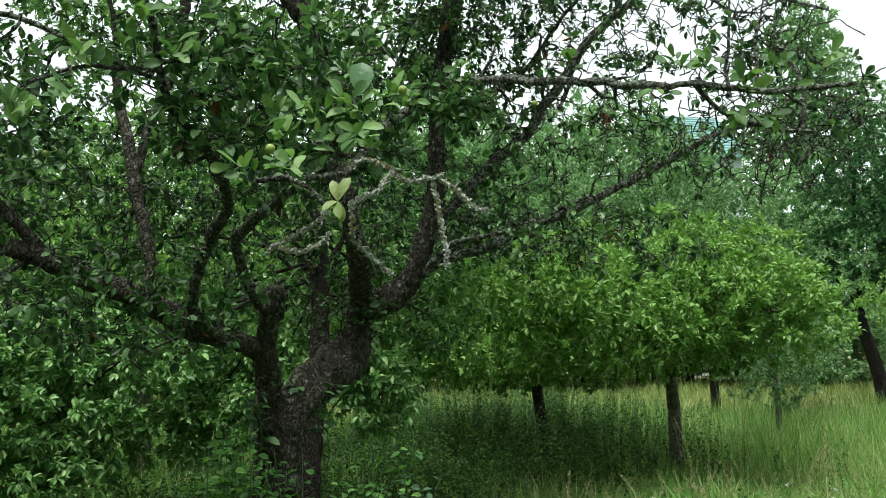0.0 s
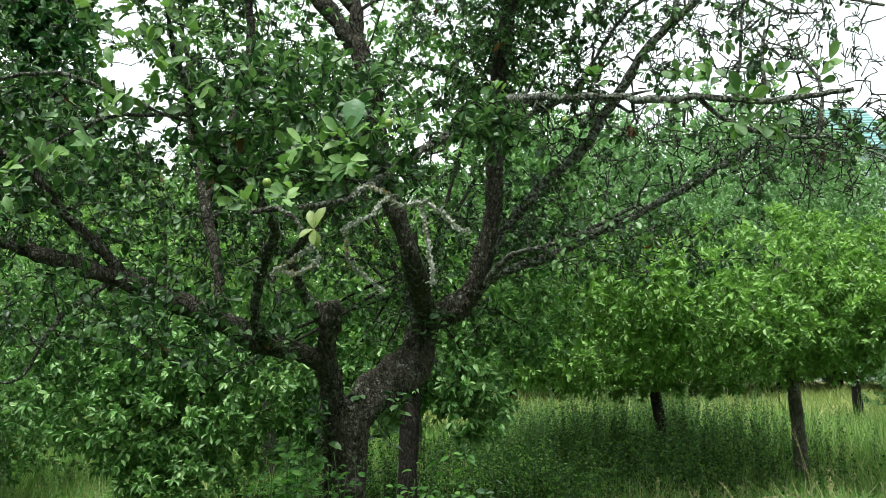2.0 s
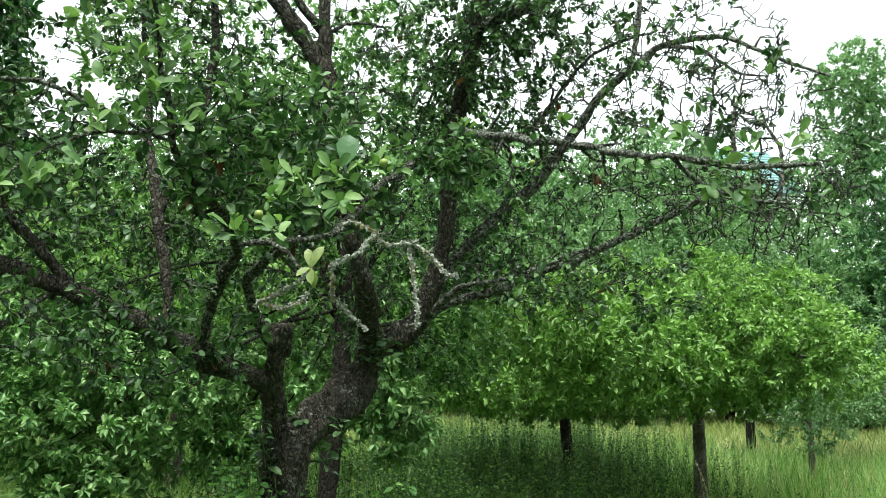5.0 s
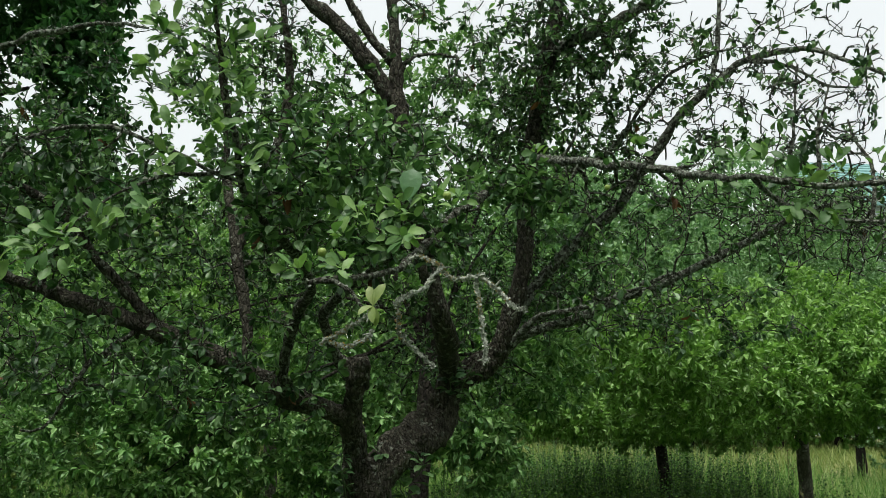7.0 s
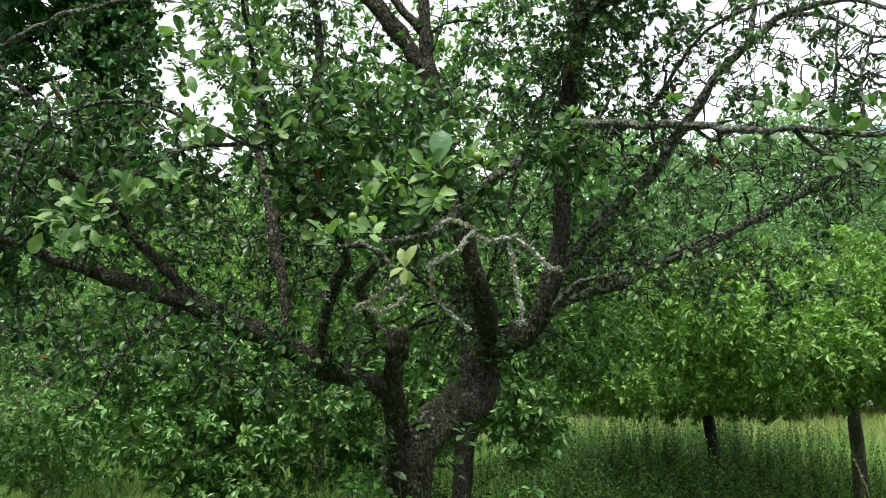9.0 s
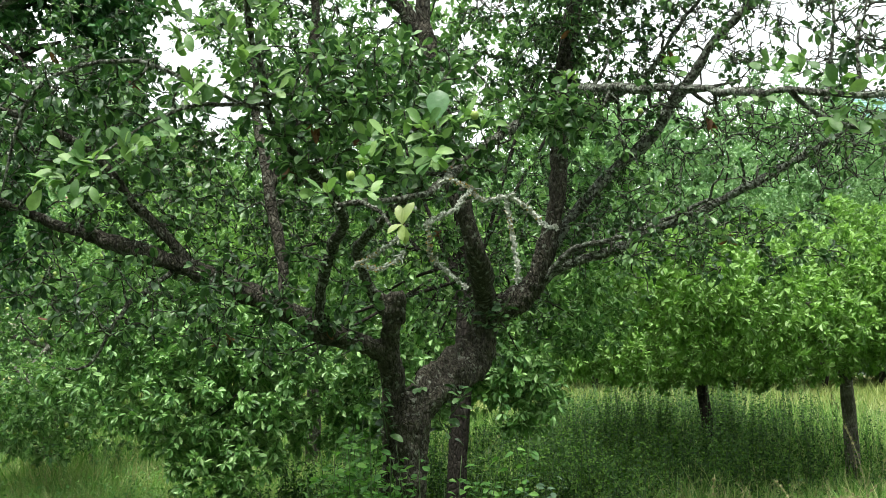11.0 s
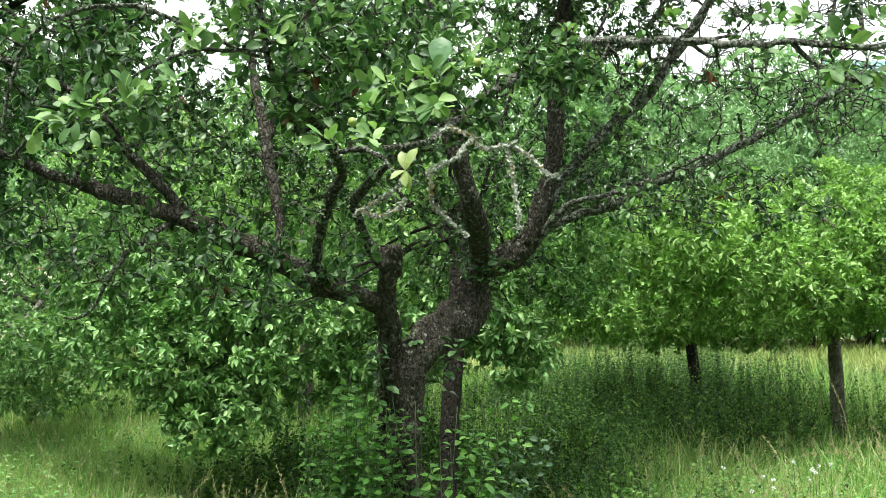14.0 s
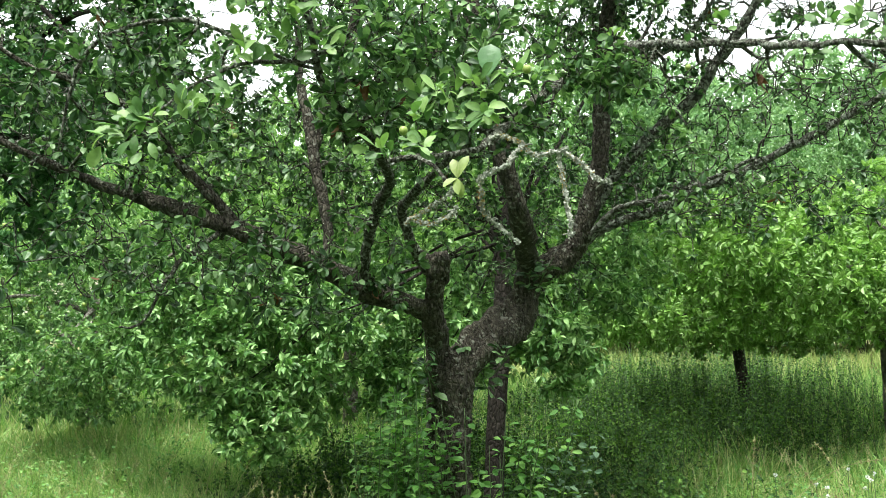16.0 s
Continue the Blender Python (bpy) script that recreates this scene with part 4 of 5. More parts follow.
# leafy shoots along the near branches
for k, (x, y, z, n, s, lean) in enumerate((
        (-0.8, 2.1, 1.955, 11, 0.056, (-0.5, -0.3, 0.2)), (-0.86, 2.09, 1.93, 9, 0.056, (-0.8, -0.2, -0.3)), (-0.74, 2.14, 1.985, 11, 0.052, (0.1, -0.2, 0.8)), (-0.7, 2.22, 2.03, 9, 0.052, (-0.1, -0.2, 0.7)),
        (-0.73, 2.4, 2.16, 8, 0.056, (-0.3, -0.2, 0.3)), (-0.68, 2.46, 2.2, 7, 0.055, (0, -0.3, 0.4)), (-0.8, 2.5, 2.24, 7, 0.055, (-0.2, -0.3, 0.2)), (-0.62, 2.48, 2.3, 7, 0.055, (-0.3, -0.2, 0.5)),
        (-0.66, 2.5, 2.47, 8, 0.058, (-0.6, -0.3, 0.3)), (-0.7, 2.47, 2.56, 8, 0.06, (-0.5, -0.3, 0.6)), (-0.66, 2.4, 2.63, 8, 0.056, (-0.3, -0.2, 0.8)), (-0.75, 2.42, 2.5, 6, 0.06, (-0.8, -0.2, 0)), (-0.62, 2.46, 2.52, 8, 0.06, (0.2, -0.4, 0.5)), (-0.7, 2.42, 2.44, 8, 0.06, (-0.4, -0.4, 0.2)), (-0.67, 2.44, 2.7, 7, 0.058, (-0.2, -0.3, 0.8)), (-0.7, 2.4, 2.62, 9, 0.064, (-0.5, -0.5, 0.3)), (-0.64, 2.4, 2.58, 9, 0.064, (0.2, -0.6, 0.2)), (-0.73, 2.42, 2.36, 8, 0.06, (-0.5, -0.4, 0.3)), (-0.66, 2.42, 2.34, 8, 0.06, (0.1, -0.5, 0.4)), (-0.68, 2.42, 2.8, 8, 0.06, (0, -0.4, 0.8)), (-0.6, 2.45, 2.42, 7, 0.058, (0.4, -0.4, 0.2)),
        (-0.18, 2.46, 2.07, 9, 0.056, (0.1, -0.4, 0.5)), (-0.25, 2.45, 2.05, 8, 0.056, (-0.4, -0.3, 0.4)), (-0.1, 2.48, 2.1, 8, 0.055, (0.5, -0.2, 0.4)), (-0.32, 2.5, 2.02, 8, 0.054, (-0.4, -0.3, 0.2)),
        (-0.15, 2.42, 2.0, 8, 0.056, (0.3, -0.4, -0.2)), (-0.22, 2.5, 2.0, 7, 0.052, (0, -0.3, 0.2)), (-0.3, 2.42, 1.94, 7, 0.054, (-0.3, -0.4, 0.2)), (-0.37, 2.36, 1.92, 7, 0.054, (-0.5, -0.3, 0.2)),
        (-0.28, 2.34, 1.91, 6, 0.052, (-0.2, -0.4, -0.2)), (-0.06, 2.6, 2.12, 8, 0.052, (0.3, -0.3, 0.4)), (-0.36, 2.62, 2.1, 8, 0.054, (-0.2, -0.4, 0.5)),
        (0.8, 2.86, 2.22, 8, 0.068, (0, -0.4, 0.2)), (0.78, 2.88, 2.16, 5, 0.064, (0, -0.3, -0.7)), (0.72, 2.93, 2.3, 7, 0.058, (0, -0.2, 0.9)), (0.88, 2.86, 2.26, 7, 0.055, (0.3, -0.2, 0.7)),
        (0.66, 3.0, 2.32, 6, 0.055, (-0.3, -0.2, 0.6)), (0.98, 2.82, 2.25, 7, 0.055, (0.4, -0.2, 0.5)), (0.6, 3.02, 2.25, 5, 0.052, (0, -0.3, -0.4)), (0.87, 2.9, 2.14, 5, 0.055, (0.3, -0.2, -0.5)),
        (-0.79, 2.42, 2.55, 9, 0.062, (-0.4, -0.4, 0.3)), (-0.8, 2.4, 2.44, 8, 0.062, (-0.6, -0.3, 0)), (-0.6, 2.42, 2.6, 8, 0.06, (0.2, -0.4, 0.5)), (-0.57, 2.45, 2.36, 8, 0.058, (0.3, -0.4, 0.2)), (-0.54, 2.45, 2.5, 8, 0.056, (0.3, -0.3, 0.5)), (-0.62, 2.42, 2.27, 8, 0.056, (0.1, -0.4, 0.2)), (-0.56, 2.45, 2.2, 7, 0.056, (0.2, -0.4, 0.1)), (-0.76, 2.4, 2.32, 8, 0.058, (-0.5, -0.3, -0.1)),
        (0.4, 3.38, 2.46, 7, 0.052, (0, -0.2, 0.7)), (0.05, 3.6, 2.52, 8, 0.052, (-0.3, -0.3, 0.3)))):
    tuft((x, y, z), n + 4, s * 0.86, lean, 100 + k)
one_leaf((-0.9, 2.08, 1.905), (-0.5, -0.1, -0.9), (0.5, -1, 0.15), 0.052)
for k in range(16):
    a = 2.4 * k
    one_leaf((-0.8 + 0.065 * math.cos(a) * (0.4 + 0.04 * k), 2.09 - 0.02 * (k % 3), 1.94 + 0.05 * math.sin(a) * (0.4 + 0.04 * k)), (math.cos(a), -0.35, math.sin(a) * 0.7 + 0.1), (0.25 * math.sin(3 * a), -0.8, 0.7), 0.031 + 0.0035 * (k % 4))
# withered leaves here and there in the crown
for k in range(46):
    p = place[rng.integers(len(place))]
    if p[1] < 2.5:
        continue
    for _ in range(3):
        one_leaf(p + rng.normal(size=3) * 0.012, (rng.normal() * 0.5, rng.normal() * 0.5, -1), unit(rng.normal(size=3)), 0.03 + 0.018 * rng.random(), DEAD_SHAPE, "dead_leaf", "withered red-brown leaf")


def round_fruit(radius, material=FRUIT):
    """A small apple or plum: a turned profile, dimpled at the stalk."""
    prof = [(0.0, 0.78), (0.3, 0.93), (0.7, 0.8), (0.98, 0.25), (0.95, -0.3), (0.62, -0.85), (0.2, -0.98), (0.0, -0.9)]
    v, f = [(0, 0, prof[0][1] * radius)], []
    for r, z in prof[1:-1]:
        v += [(r * radius * math.cos(k * math.pi / 5), r * radius * math.sin(k * math.pi / 5), z * radius) for k in range(10)]
    v.append((0, 0, prof[-1][1] * radius))
    for k in range(10):
        f.append((0, 1 + k, 1 + (k + 1) % 10))
        for j in range(5):
            a, b = 1 + j * 10 + k, 1 + j * 10 + (k + 1) % 10
            f.append((a, a + 10, b + 10, b))
        f.append((51 + k, len(v) - 1, 51 + (k + 1) % 10))
    return mesh_of("fruit", v, f, material)


PLUM_FRUIT = round_fruit(0.0105)
for x, y, z in ((-0.06, 2.44, 2.1), (-0.32, 2.34, 1.955), (-1.3, 3.4, 2.2), (-0.62, 2.5, 2.36), (0.3, 3.5, 2.36)):
    ob = part("plum", PLUM_FRUIT, FRUIT, plum, "small unripe green plum")
    ob.matrix_basis = Matrix.Translation((x, y, z))


# ---- shoots round the foot of the plum tree ----
def leafy_shoot(g, name, base, top, parent, leaf_size, material, pairs, label=""):
    """An upright shoot: a thin stem with leaves up its length."""
    base, top = np.array(base, float), np.array(top, float)
    mid = (base + top) / 2 + g.normal(size=3) * np.array([0.03, 0.03, 0.0])
    path = glide([[*base, 0.003], [*mid, 0.0022], [*top, 0.0013]], 0.05)
    stem = part(name, tube(path, 5), STEM, parent, label)
    n = pairs * 2
    s = np.sort(g.random(n)) ** 0.6
    at = path[(s * (len(path) - 1)).astype(int), :3]
    c = np.arange(n) * 2.4 + g.random(n)
    way = unit(np.stack([np.cos(c), np.sin(c), 0.25 + 0.3 * g.normal(size=n)], 1))
    face = unit(np.array([0, -0.15, 1.0]) + g.normal(size=(n, 3)) * 0.4)
    part("foliage", leaves("foliage", at + way * 0.015, way, face, leaf_size * (0.6 + 0.6 * g.random(n)) * (1.1 - 0.3 * s), LEAF_FINE, material, 0.8, g.normal(size=n) * 0.15 + 0.2),
         material, stem, kind="stuff")
    return stem


g = np.random.default_rng(21)
# a thicket before and beside the trunk, and a few longer shoots on its other side
for k in range(52):
    bx, by = -0.765 + min(0.09, max(-0.09, 0.06 * g.normal())), 3.74 + 0.08 * g.normal()
    leafy_shoot(g, "sucker", (bx, by, -0.02), (bx + 0.055 * g.normal(), by - 0.03 + 0.06 * g.normal(), 0.8 + 0.52 * g.random()), plum, 0.045, LEAF_SUCKER, 28,
                "leafy green sucker shoot" if k == 0 else "")
for k in range(15):
    bx, by = -0.66 + 0.09 * g.normal(), 3.7 + 0.04 * g.normal()
    leafy_shoot(g, "sucker", (bx, by, -0.02), (bx + 0.05 * g.normal(), by + 0.04 * g.normal(), 0.62 + 0.36 * g.random()), plum, 0.05, LEAF_SUCKER, 16)
for x, z in ((-1.0, 0.93), (-0.97, 0.86), (-0.93, 0.98)):
    leafy_shoot(g, "sucker", (-0.8, 3.72, 0.3), (x, 3.7, z), plum, 0.045, LEAF_SUCKER, 11)
for k in range(14):
    bx, by = -0.47 + 0.06 * g.normal(), 3.82 + 0.1 * g.normal()
    leafy_shoot(g, "sucker", (bx, by, -0.02), (bx + 0.08 + 0.1 * g.normal(), by + 0.05 * g.normal(), 0.95 + 0.33 * g.random()), plum, 0.05, LEAF_SUCKER, 20)
for x, y, z0, z1 in ((-0.68, 3.84, 1.24, 1.46), (-0.7, 3.82, 1.2, 1.4), (-0.52, 4.0, 1.28, 1.46), (-0.49, 4.0, 1.3, 1.44), (-0.36, 4.24, 1.62, 1.78), (-0.34, 4.26, 1.6, 1.74), (-0.5, 4.06, 1.2, 1.36)):
    leafy_shoot(g, "water_shoot", (x, y + 0.1, z0), (x + 0.05 * g.normal(), y - 0.06, z1), plum, 0.05, LEAF_HERO, 9)

sapling = thing("sapling", (-0.42, 4.3, 0), "small arching sapling with pale grey-green leaves beside the trunk", "sapling")
for x, z in ((-0.1, 1.12), (-0.22, 1.06), (-0.27, 1.0), (-0.17, 0.98), (-0.33, 0.9), (-0.06, 1.02)):
    leafy_shoot(g, "stem", (-0.42 + 0.03 * g.normal(), 4.3 + 0.04 * g.normal(), -0.02), (x, 4.4 + 0.05 * g.normal(), z), sapling, 0.046, LEAF_PALE, 20)


# ---- the orchard and the trees beyond ----
def tree(name, base, trunk, blobs, label, leaf, bark, seed, leaf_size=0.065, per=6, nodes=4, shape=LEAF_MID, spread=0.75, lift=0.3, sides=10, group="", boughs=1, twig=0.008,
         wide=0.72, droop=0.1, first=0.3, sparse=1, stout=1.0):
    """A tree: trunk rows (x, y, z, r), a bough to each ellipsoid of the crown, twigs, and leaves in tufts."""
    g = np.random.default_rng(seed)
    root = thing(name, base, label, "tree", group)
    path = glide(trunk, 0.12)
    part("trunk", tube(path, sides, 0.12, seed=seed), bark, root)
    stock = []
    for cx, cy, cz, rx, ry, rz, count, dense in blobs:
        for b in range(boughs):
            end = np.array([cx, cy, cz]) + g.normal(size=3) * np.array([rx, ry, rz]) * 0.3
            a = path[int(len(path) * (0.72 + 0.27 * g.random())) - 1]
            far = np.linalg.norm(end - a[:3])
            mid = a[:3] + (end - a[:3]) * 0.5 + np.array([0, 0, 0.14 * far]) + g.normal(size=3) * 0.1 * far
            r = min(a[3] * 0.62, 0.018 + 0.012 * far) * stout
            bough = glide([[*a[:3], r], [*mid, r * 0.7], [*end, r * 0.28]], 0.12)
            stock.extend(bough[1:])
            part("bough", tube(bough, max(5, sides - 4), 0.12, seed=seed + b), bark, root)
    paths, dense = grow(g, stock, blobs, 0.3, twig, droop, 0.4)
    part("twig_growth", twig_mesh(paths[::sparse], 3), bark, root, kind="stuff")
    place, way, face, size = rosettes(g, paths, dense, per, nodes, leaf_size, spread, lift, first)
    part("crown", leaves("crown", place, way, face, size, shape, leaf, wide, g.normal(size=len(size)) * 0.15 + 0.12), leaf, root, kind="stuff")
    return root, place


tree("apple_tree", (-1.0, 6.6, 0), [(-1.03, 6.6, -0.05, 0.085), (-1.02, 6.6, 0.3, 0.07), (-1.0, 6.6, 0.8, 0.068), (-0.97, 6.62, 1.3, 0.07), (-0.95, 6.65, 1.7, 0.065), (-1.0, 6.8, 2.6, 0.05)],
     [(-2.75, 6.4, 1.4, 1.0, 0.6, 0.52, 420, 1), (-2.62, 6.3, 0.8, 0.42, 0.4, 0.3, 130, 1), (-3.3, 6.8, 1.6, 1.1, 0.8, 0.75, 420, 1), (-1.3, 7.0, 1.6, 0.9, 0.6, 0.5, 190, 1), (-3.0, 7.4, 1.1, 1.2, 0.6, 0.6, 260, 1),
      # the ellipsoid at z 4.85 is unseen, added to shade the weeds behind
      (-1.0, 7.2, 2.6, 1.6, 1.0, 0.8, 420, 0.9), (-1.85, 7.0, 1.0, 0.42, 0.4, 0.28, 130, 1), (-2.2, 7.9, 1.9, 1.5, 0.8, 0.5, 330, 1), (-1.2, 7.4, 4.0, 1.2, 1.0, 1.1, 230, 0.7), (-0.35, 7.4, 1.9, 0.6, 0.6, 0.45, 180, 1), (-0.6, 6.9, 1.3, 0.36, 0.35, 0.34, 80, 0.9), (-0.65, 7.3, 1.3, 0.33, 0.4, 0.38, 90, 1), (-1.5, 6.9, 1.35, 0.8, 0.5, 0.36, 200, 1), (-2.6, 7.4, 3.0, 1.2, 1.0, 0.8, 200, 0.8), (0.05, 6.2, 4.85, 0.8, 0.7, 0.4, 170, 1), (-0.6, 7.5, 4.0, 0.9, 0.7, 0.8, 120, 0.9), (-2.1, 7.6, 4.1, 0.9, 0.7, 0.8, 120, 0.9), (-3.0, 7.6, 4.2, 0.7, 0.6, 0.7, 110, 0.9)],
     "apple tree with light green drooping foliage behind the plum", LEAF_LIGHT, BARK_DARK, 3, 0.064, 10, 3.3, group="orchard trees", stout=0.42)
_, spots = tree("apple_tree", (-6.9, 10.2, 0), [(-6.9, 10.2, -0.05, 0.11), (-6.85, 10.2, 0.8, 0.09), (-6.8, 10.2, 1.8, 0.07)],
     [(-5.7, 8.5, 0.95, 0.75, 0.6, 0.55, 260, 1), (-6.3, 8.6, 0.8, 0.5, 0.5, 0.45, 120, 1), (-5.9, 9.5, 1.1, 1.2, 0.8, 0.85, 320, 1), (-6.6, 10, 2.3, 1.8, 1.2, 1.0, 380, 1), (-8.4, 10, 1.6, 1.2, 1.2, 1.0, 160, 1), (-5.4, 10.4, 2.6, 1.6, 1.2, 0.9, 220, 1)],
     "apple tree hung with small yellow-green apples", LEAF_LIGHT, BARK_GREY, 4, 0.068, 6, 4, group="orchard trees")
APPLE = round_fruit(0.027)
apple_tree = bpy.data.objects["apple_tree.001"]
for k in range(95):
    ob = part("apple", APPLE, FRUIT, apple_tree)
    ob.matrix_basis = Matrix.Translation(spots[rng.integers(len(spots))] + np.array([0, -0.05, -0.04]))
tree("apple_tree", (2.45, 11.4, 0), [(2.47, 11.4, -0.05, 0.095), (2.46, 11.4, 0.4, 0.08), (2.44, 11.4, 1.0, 0.072), (2.4, 11.4, 1.6, 0.07), (2.35, 11.4, 2.2, 0.05)],
     [(1.25, 9.5, 1.85, 1.15, 0.8, 0.52, 420, 1), (2.6, 10.1, 2.05, 1.35, 1.0, 0.62, 400, 1), (3.3, 10.4, 1.9, 1.0, 1.0, 0.6, 290, 1), (2.4, 11.2, 2.6, 1.8, 1.4, 0.6, 330, 1), (0.6, 8.6, 2.1, 1.0, 0.9, 0.5, 390, 1), (2.2, 10.9, 1.5, 1.3, 0.9, 0.32, 200, 1)],
     "apple tree with bright green spreading crown and grey trunk", LEAF_BRIGHT, BARK_GREY, 5, 0.074, 11, 3.0, group="orchard trees")
tree("apple_tree", (1.05, 13.2, 0), [(1.1, 13.2, -0.05, 0.1), (1.0, 13.2, 0.7, 0.078), (0.92, 13.2, 1.5, 0.07), (0.9, 13.2, 2.2, 0.055)],
     [(0.3, 11.8, 1.6, 1.4, 1.0, 0.5, 260, 1), (1.2, 13.3, 2.4, 2.0, 1.5, 0.9, 320, 1), (-1.3, 12.5, 2.0, 1.2, 1.0, 0.7, 200, 1), (-0.3, 10.6, 1.6, 1.1, 0.9, 0.42, 360, 1), (0.9, 12.7, 1.25, 1.7, 0.6, 0.28, 260, 1), (0.5, 11.5, 1.5, 1.2, 0.7, 0.34, 220, 1), (1.8, 12.2, 1.6, 1.4, 0.8, 0.4, 240, 1)],
     "apple tree with a leaning dark trunk and low crown", LEAF_BRIGHT, BARK_DARK, 6, 0.075, 10, 3, group="orchard trees")
tree("pear_tree", (5.0, 15.4, 0), [(5.0, 15.4, -0.05, 0.06), (4.9, 15.2, 1.0, 0.05), (4.4, 14.6, 2.2, 0.045)],
     [(2.2, 12.6, 3.2, 1.3, 0.9, 0.9, 260, 1), (3.6, 12.4, 3.0, 1.1, 0.9, 0.8, 230, 1), (4.6, 12.8, 2.6, 0.9, 0.9, 0.9, 150, 1), (4.6, 14.4, 1.35, 0.95, 0.7, 0.85, 230, 1)],
     "fruit tree with silvery upright leafy shoots", LEAF_SILVER, BARK_GREY, 7, 0.06, 5, 6, lift=0.9, droop=-0.35, first=0.1, wide=0.7, group="orchard trees")
tree("apple_tree", (5.24, 20, 0), [(5.24, 20, -0.05, 0.11), (5.2, 20, 1.0, 0.09), (5.2, 20, 2.2, 0.08)],
     [(5.8, 18.6, 1.9, 1.9, 1.2, 1.0, 300, 1), (4.6, 19.6, 2.6, 1.8, 1.4, 1.0, 260, 1), (6.7, 19.4, 2.2, 1.1, 1.0, 1.0, 220, 1), (6.0, 17.2, 1.5, 0.95, 0.9, 0.8, 220, 1)],
     "apple tree with olive-green low foliage", LEAF_SILVER, BARK_DARK, 8, 0.09, 6, 4, LEAF_LOW, group="orchard trees")
tree("dark_tree", (9.5, 22, 0), [(9.7, 22, -0.05, 0.18), (9.52, 22, 1.0, 0.155), (9.2, 22, 2.2, 0.14), (9.1, 22, 3.6, 0.11)],
     [(9.2, 21.5, 4.3, 2.0, 1.6, 1.6, 540, 1), (8.2, 21.4, 3.7, 1.1, 1.0, 1.0, 260, 1), (10.0, 21.6, 3.2, 0.9, 0.9, 0.8, 160, 1), (8.4, 21.6, 2.8, 1.0, 1.0, 0.8, 100, 1), (10.6, 22, 4.4, 1.8, 1.6, 1.9, 300, 1), (9.4, 22, 6.2, 1.6, 1.5, 1.2, 200, 0.9)],
     "tall tree with dark dense foliage and leaning trunk", LEAF_DARK, BARK_DARK, 9, 0.11, 6.5, 4.5, LEAF_LOW)
tree("cherry_tree", (-7.6, 7.6, 0), [(-7.6, 7.6, -0.05, 0.13), (-7.5, 7.6, 1.2, 0.11), (-6.9, 7.3, 2.7, 0.09), (-5.9, 6.9, 3.8, 0.06)],
     [(-4.35, 6.3, 4.35, 0.4, 0.4, 0.35, 110, 1), (-4.5, 6.3, 3.4, 0.4, 0.4, 0.3, 90, 1), (-3.75, 6.2, 4.6, 0.42, 0.4, 0.32, 90, 1), (-3.7, 6.2, 3.05, 0.7, 0.4, 0.25, 130, 1), (-3.55, 6.2, 4.0, 0.38, 0.35, 0.6, 200, 1), (-3.5, 6.2, 3.45, 0.28, 0.3, 0.35, 80, 1), (-4.1, 6.3, 4.75, 0.9, 0.6, 0.4, 160, 1), (-4.75, 6.4, 3.9, 0.35, 0.4, 0.5, 60, 0.9), (-5.9, 6.8, 4.0, 1.0, 0.9, 1.0, 100, 1),
      (-3.9, 6.2, 5.2, 0.8, 0.7, 0.5, 100, 0.9), (-5.1, 6.9, 3.2, 0.6, 0.6, 0.6, 110, 1), (-5.0, 6.9, 2.5, 0.55, 0.5, 0.6, 100, 1)],
     "cherry tree with dark hanging leaves against the sky", LEAF_DARK, BARK_DARK, 17, 0.085, 7, 3.4, LEAF_MID, wide=0.85, droop=0.3)
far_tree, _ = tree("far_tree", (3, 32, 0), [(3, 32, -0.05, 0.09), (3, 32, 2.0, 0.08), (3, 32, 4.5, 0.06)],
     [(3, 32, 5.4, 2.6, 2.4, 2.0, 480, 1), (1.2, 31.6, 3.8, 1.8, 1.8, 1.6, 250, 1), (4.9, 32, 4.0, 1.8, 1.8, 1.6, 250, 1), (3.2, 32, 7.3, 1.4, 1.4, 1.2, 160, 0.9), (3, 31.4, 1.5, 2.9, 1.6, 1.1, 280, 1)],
     "broad tree, its light green paled for haze, also copied unseen to block sky", LEAF_HAZED, BARK_DARK, 10, 0.168, 6.0, 2.8, LEAF_LOW, group="trees at the edge", sparse=10)
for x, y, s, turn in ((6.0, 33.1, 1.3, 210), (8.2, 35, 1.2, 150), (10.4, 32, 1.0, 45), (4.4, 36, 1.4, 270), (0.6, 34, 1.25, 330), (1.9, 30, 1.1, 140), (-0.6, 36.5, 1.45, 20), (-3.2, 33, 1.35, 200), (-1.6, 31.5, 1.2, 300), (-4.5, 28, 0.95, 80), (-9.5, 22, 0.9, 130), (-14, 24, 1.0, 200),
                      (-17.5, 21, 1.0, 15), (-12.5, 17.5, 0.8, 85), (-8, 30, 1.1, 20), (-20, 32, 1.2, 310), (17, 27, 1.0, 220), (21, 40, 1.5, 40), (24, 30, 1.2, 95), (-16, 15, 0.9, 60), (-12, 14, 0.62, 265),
                      # copies with y below 9 are out of view, added to block sky light
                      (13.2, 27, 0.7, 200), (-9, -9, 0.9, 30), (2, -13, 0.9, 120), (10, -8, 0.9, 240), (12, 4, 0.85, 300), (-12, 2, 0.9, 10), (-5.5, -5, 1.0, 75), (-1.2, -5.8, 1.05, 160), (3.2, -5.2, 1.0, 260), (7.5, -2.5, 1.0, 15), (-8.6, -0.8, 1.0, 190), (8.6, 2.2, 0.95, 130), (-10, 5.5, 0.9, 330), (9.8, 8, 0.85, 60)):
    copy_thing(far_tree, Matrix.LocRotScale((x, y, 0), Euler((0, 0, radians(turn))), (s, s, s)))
copy_thing(far_tree, Matrix.LocRotScale((9.3, 39, 0), Euler((0, 0, radians(75))), (1.2, 1.2, 1.36)))
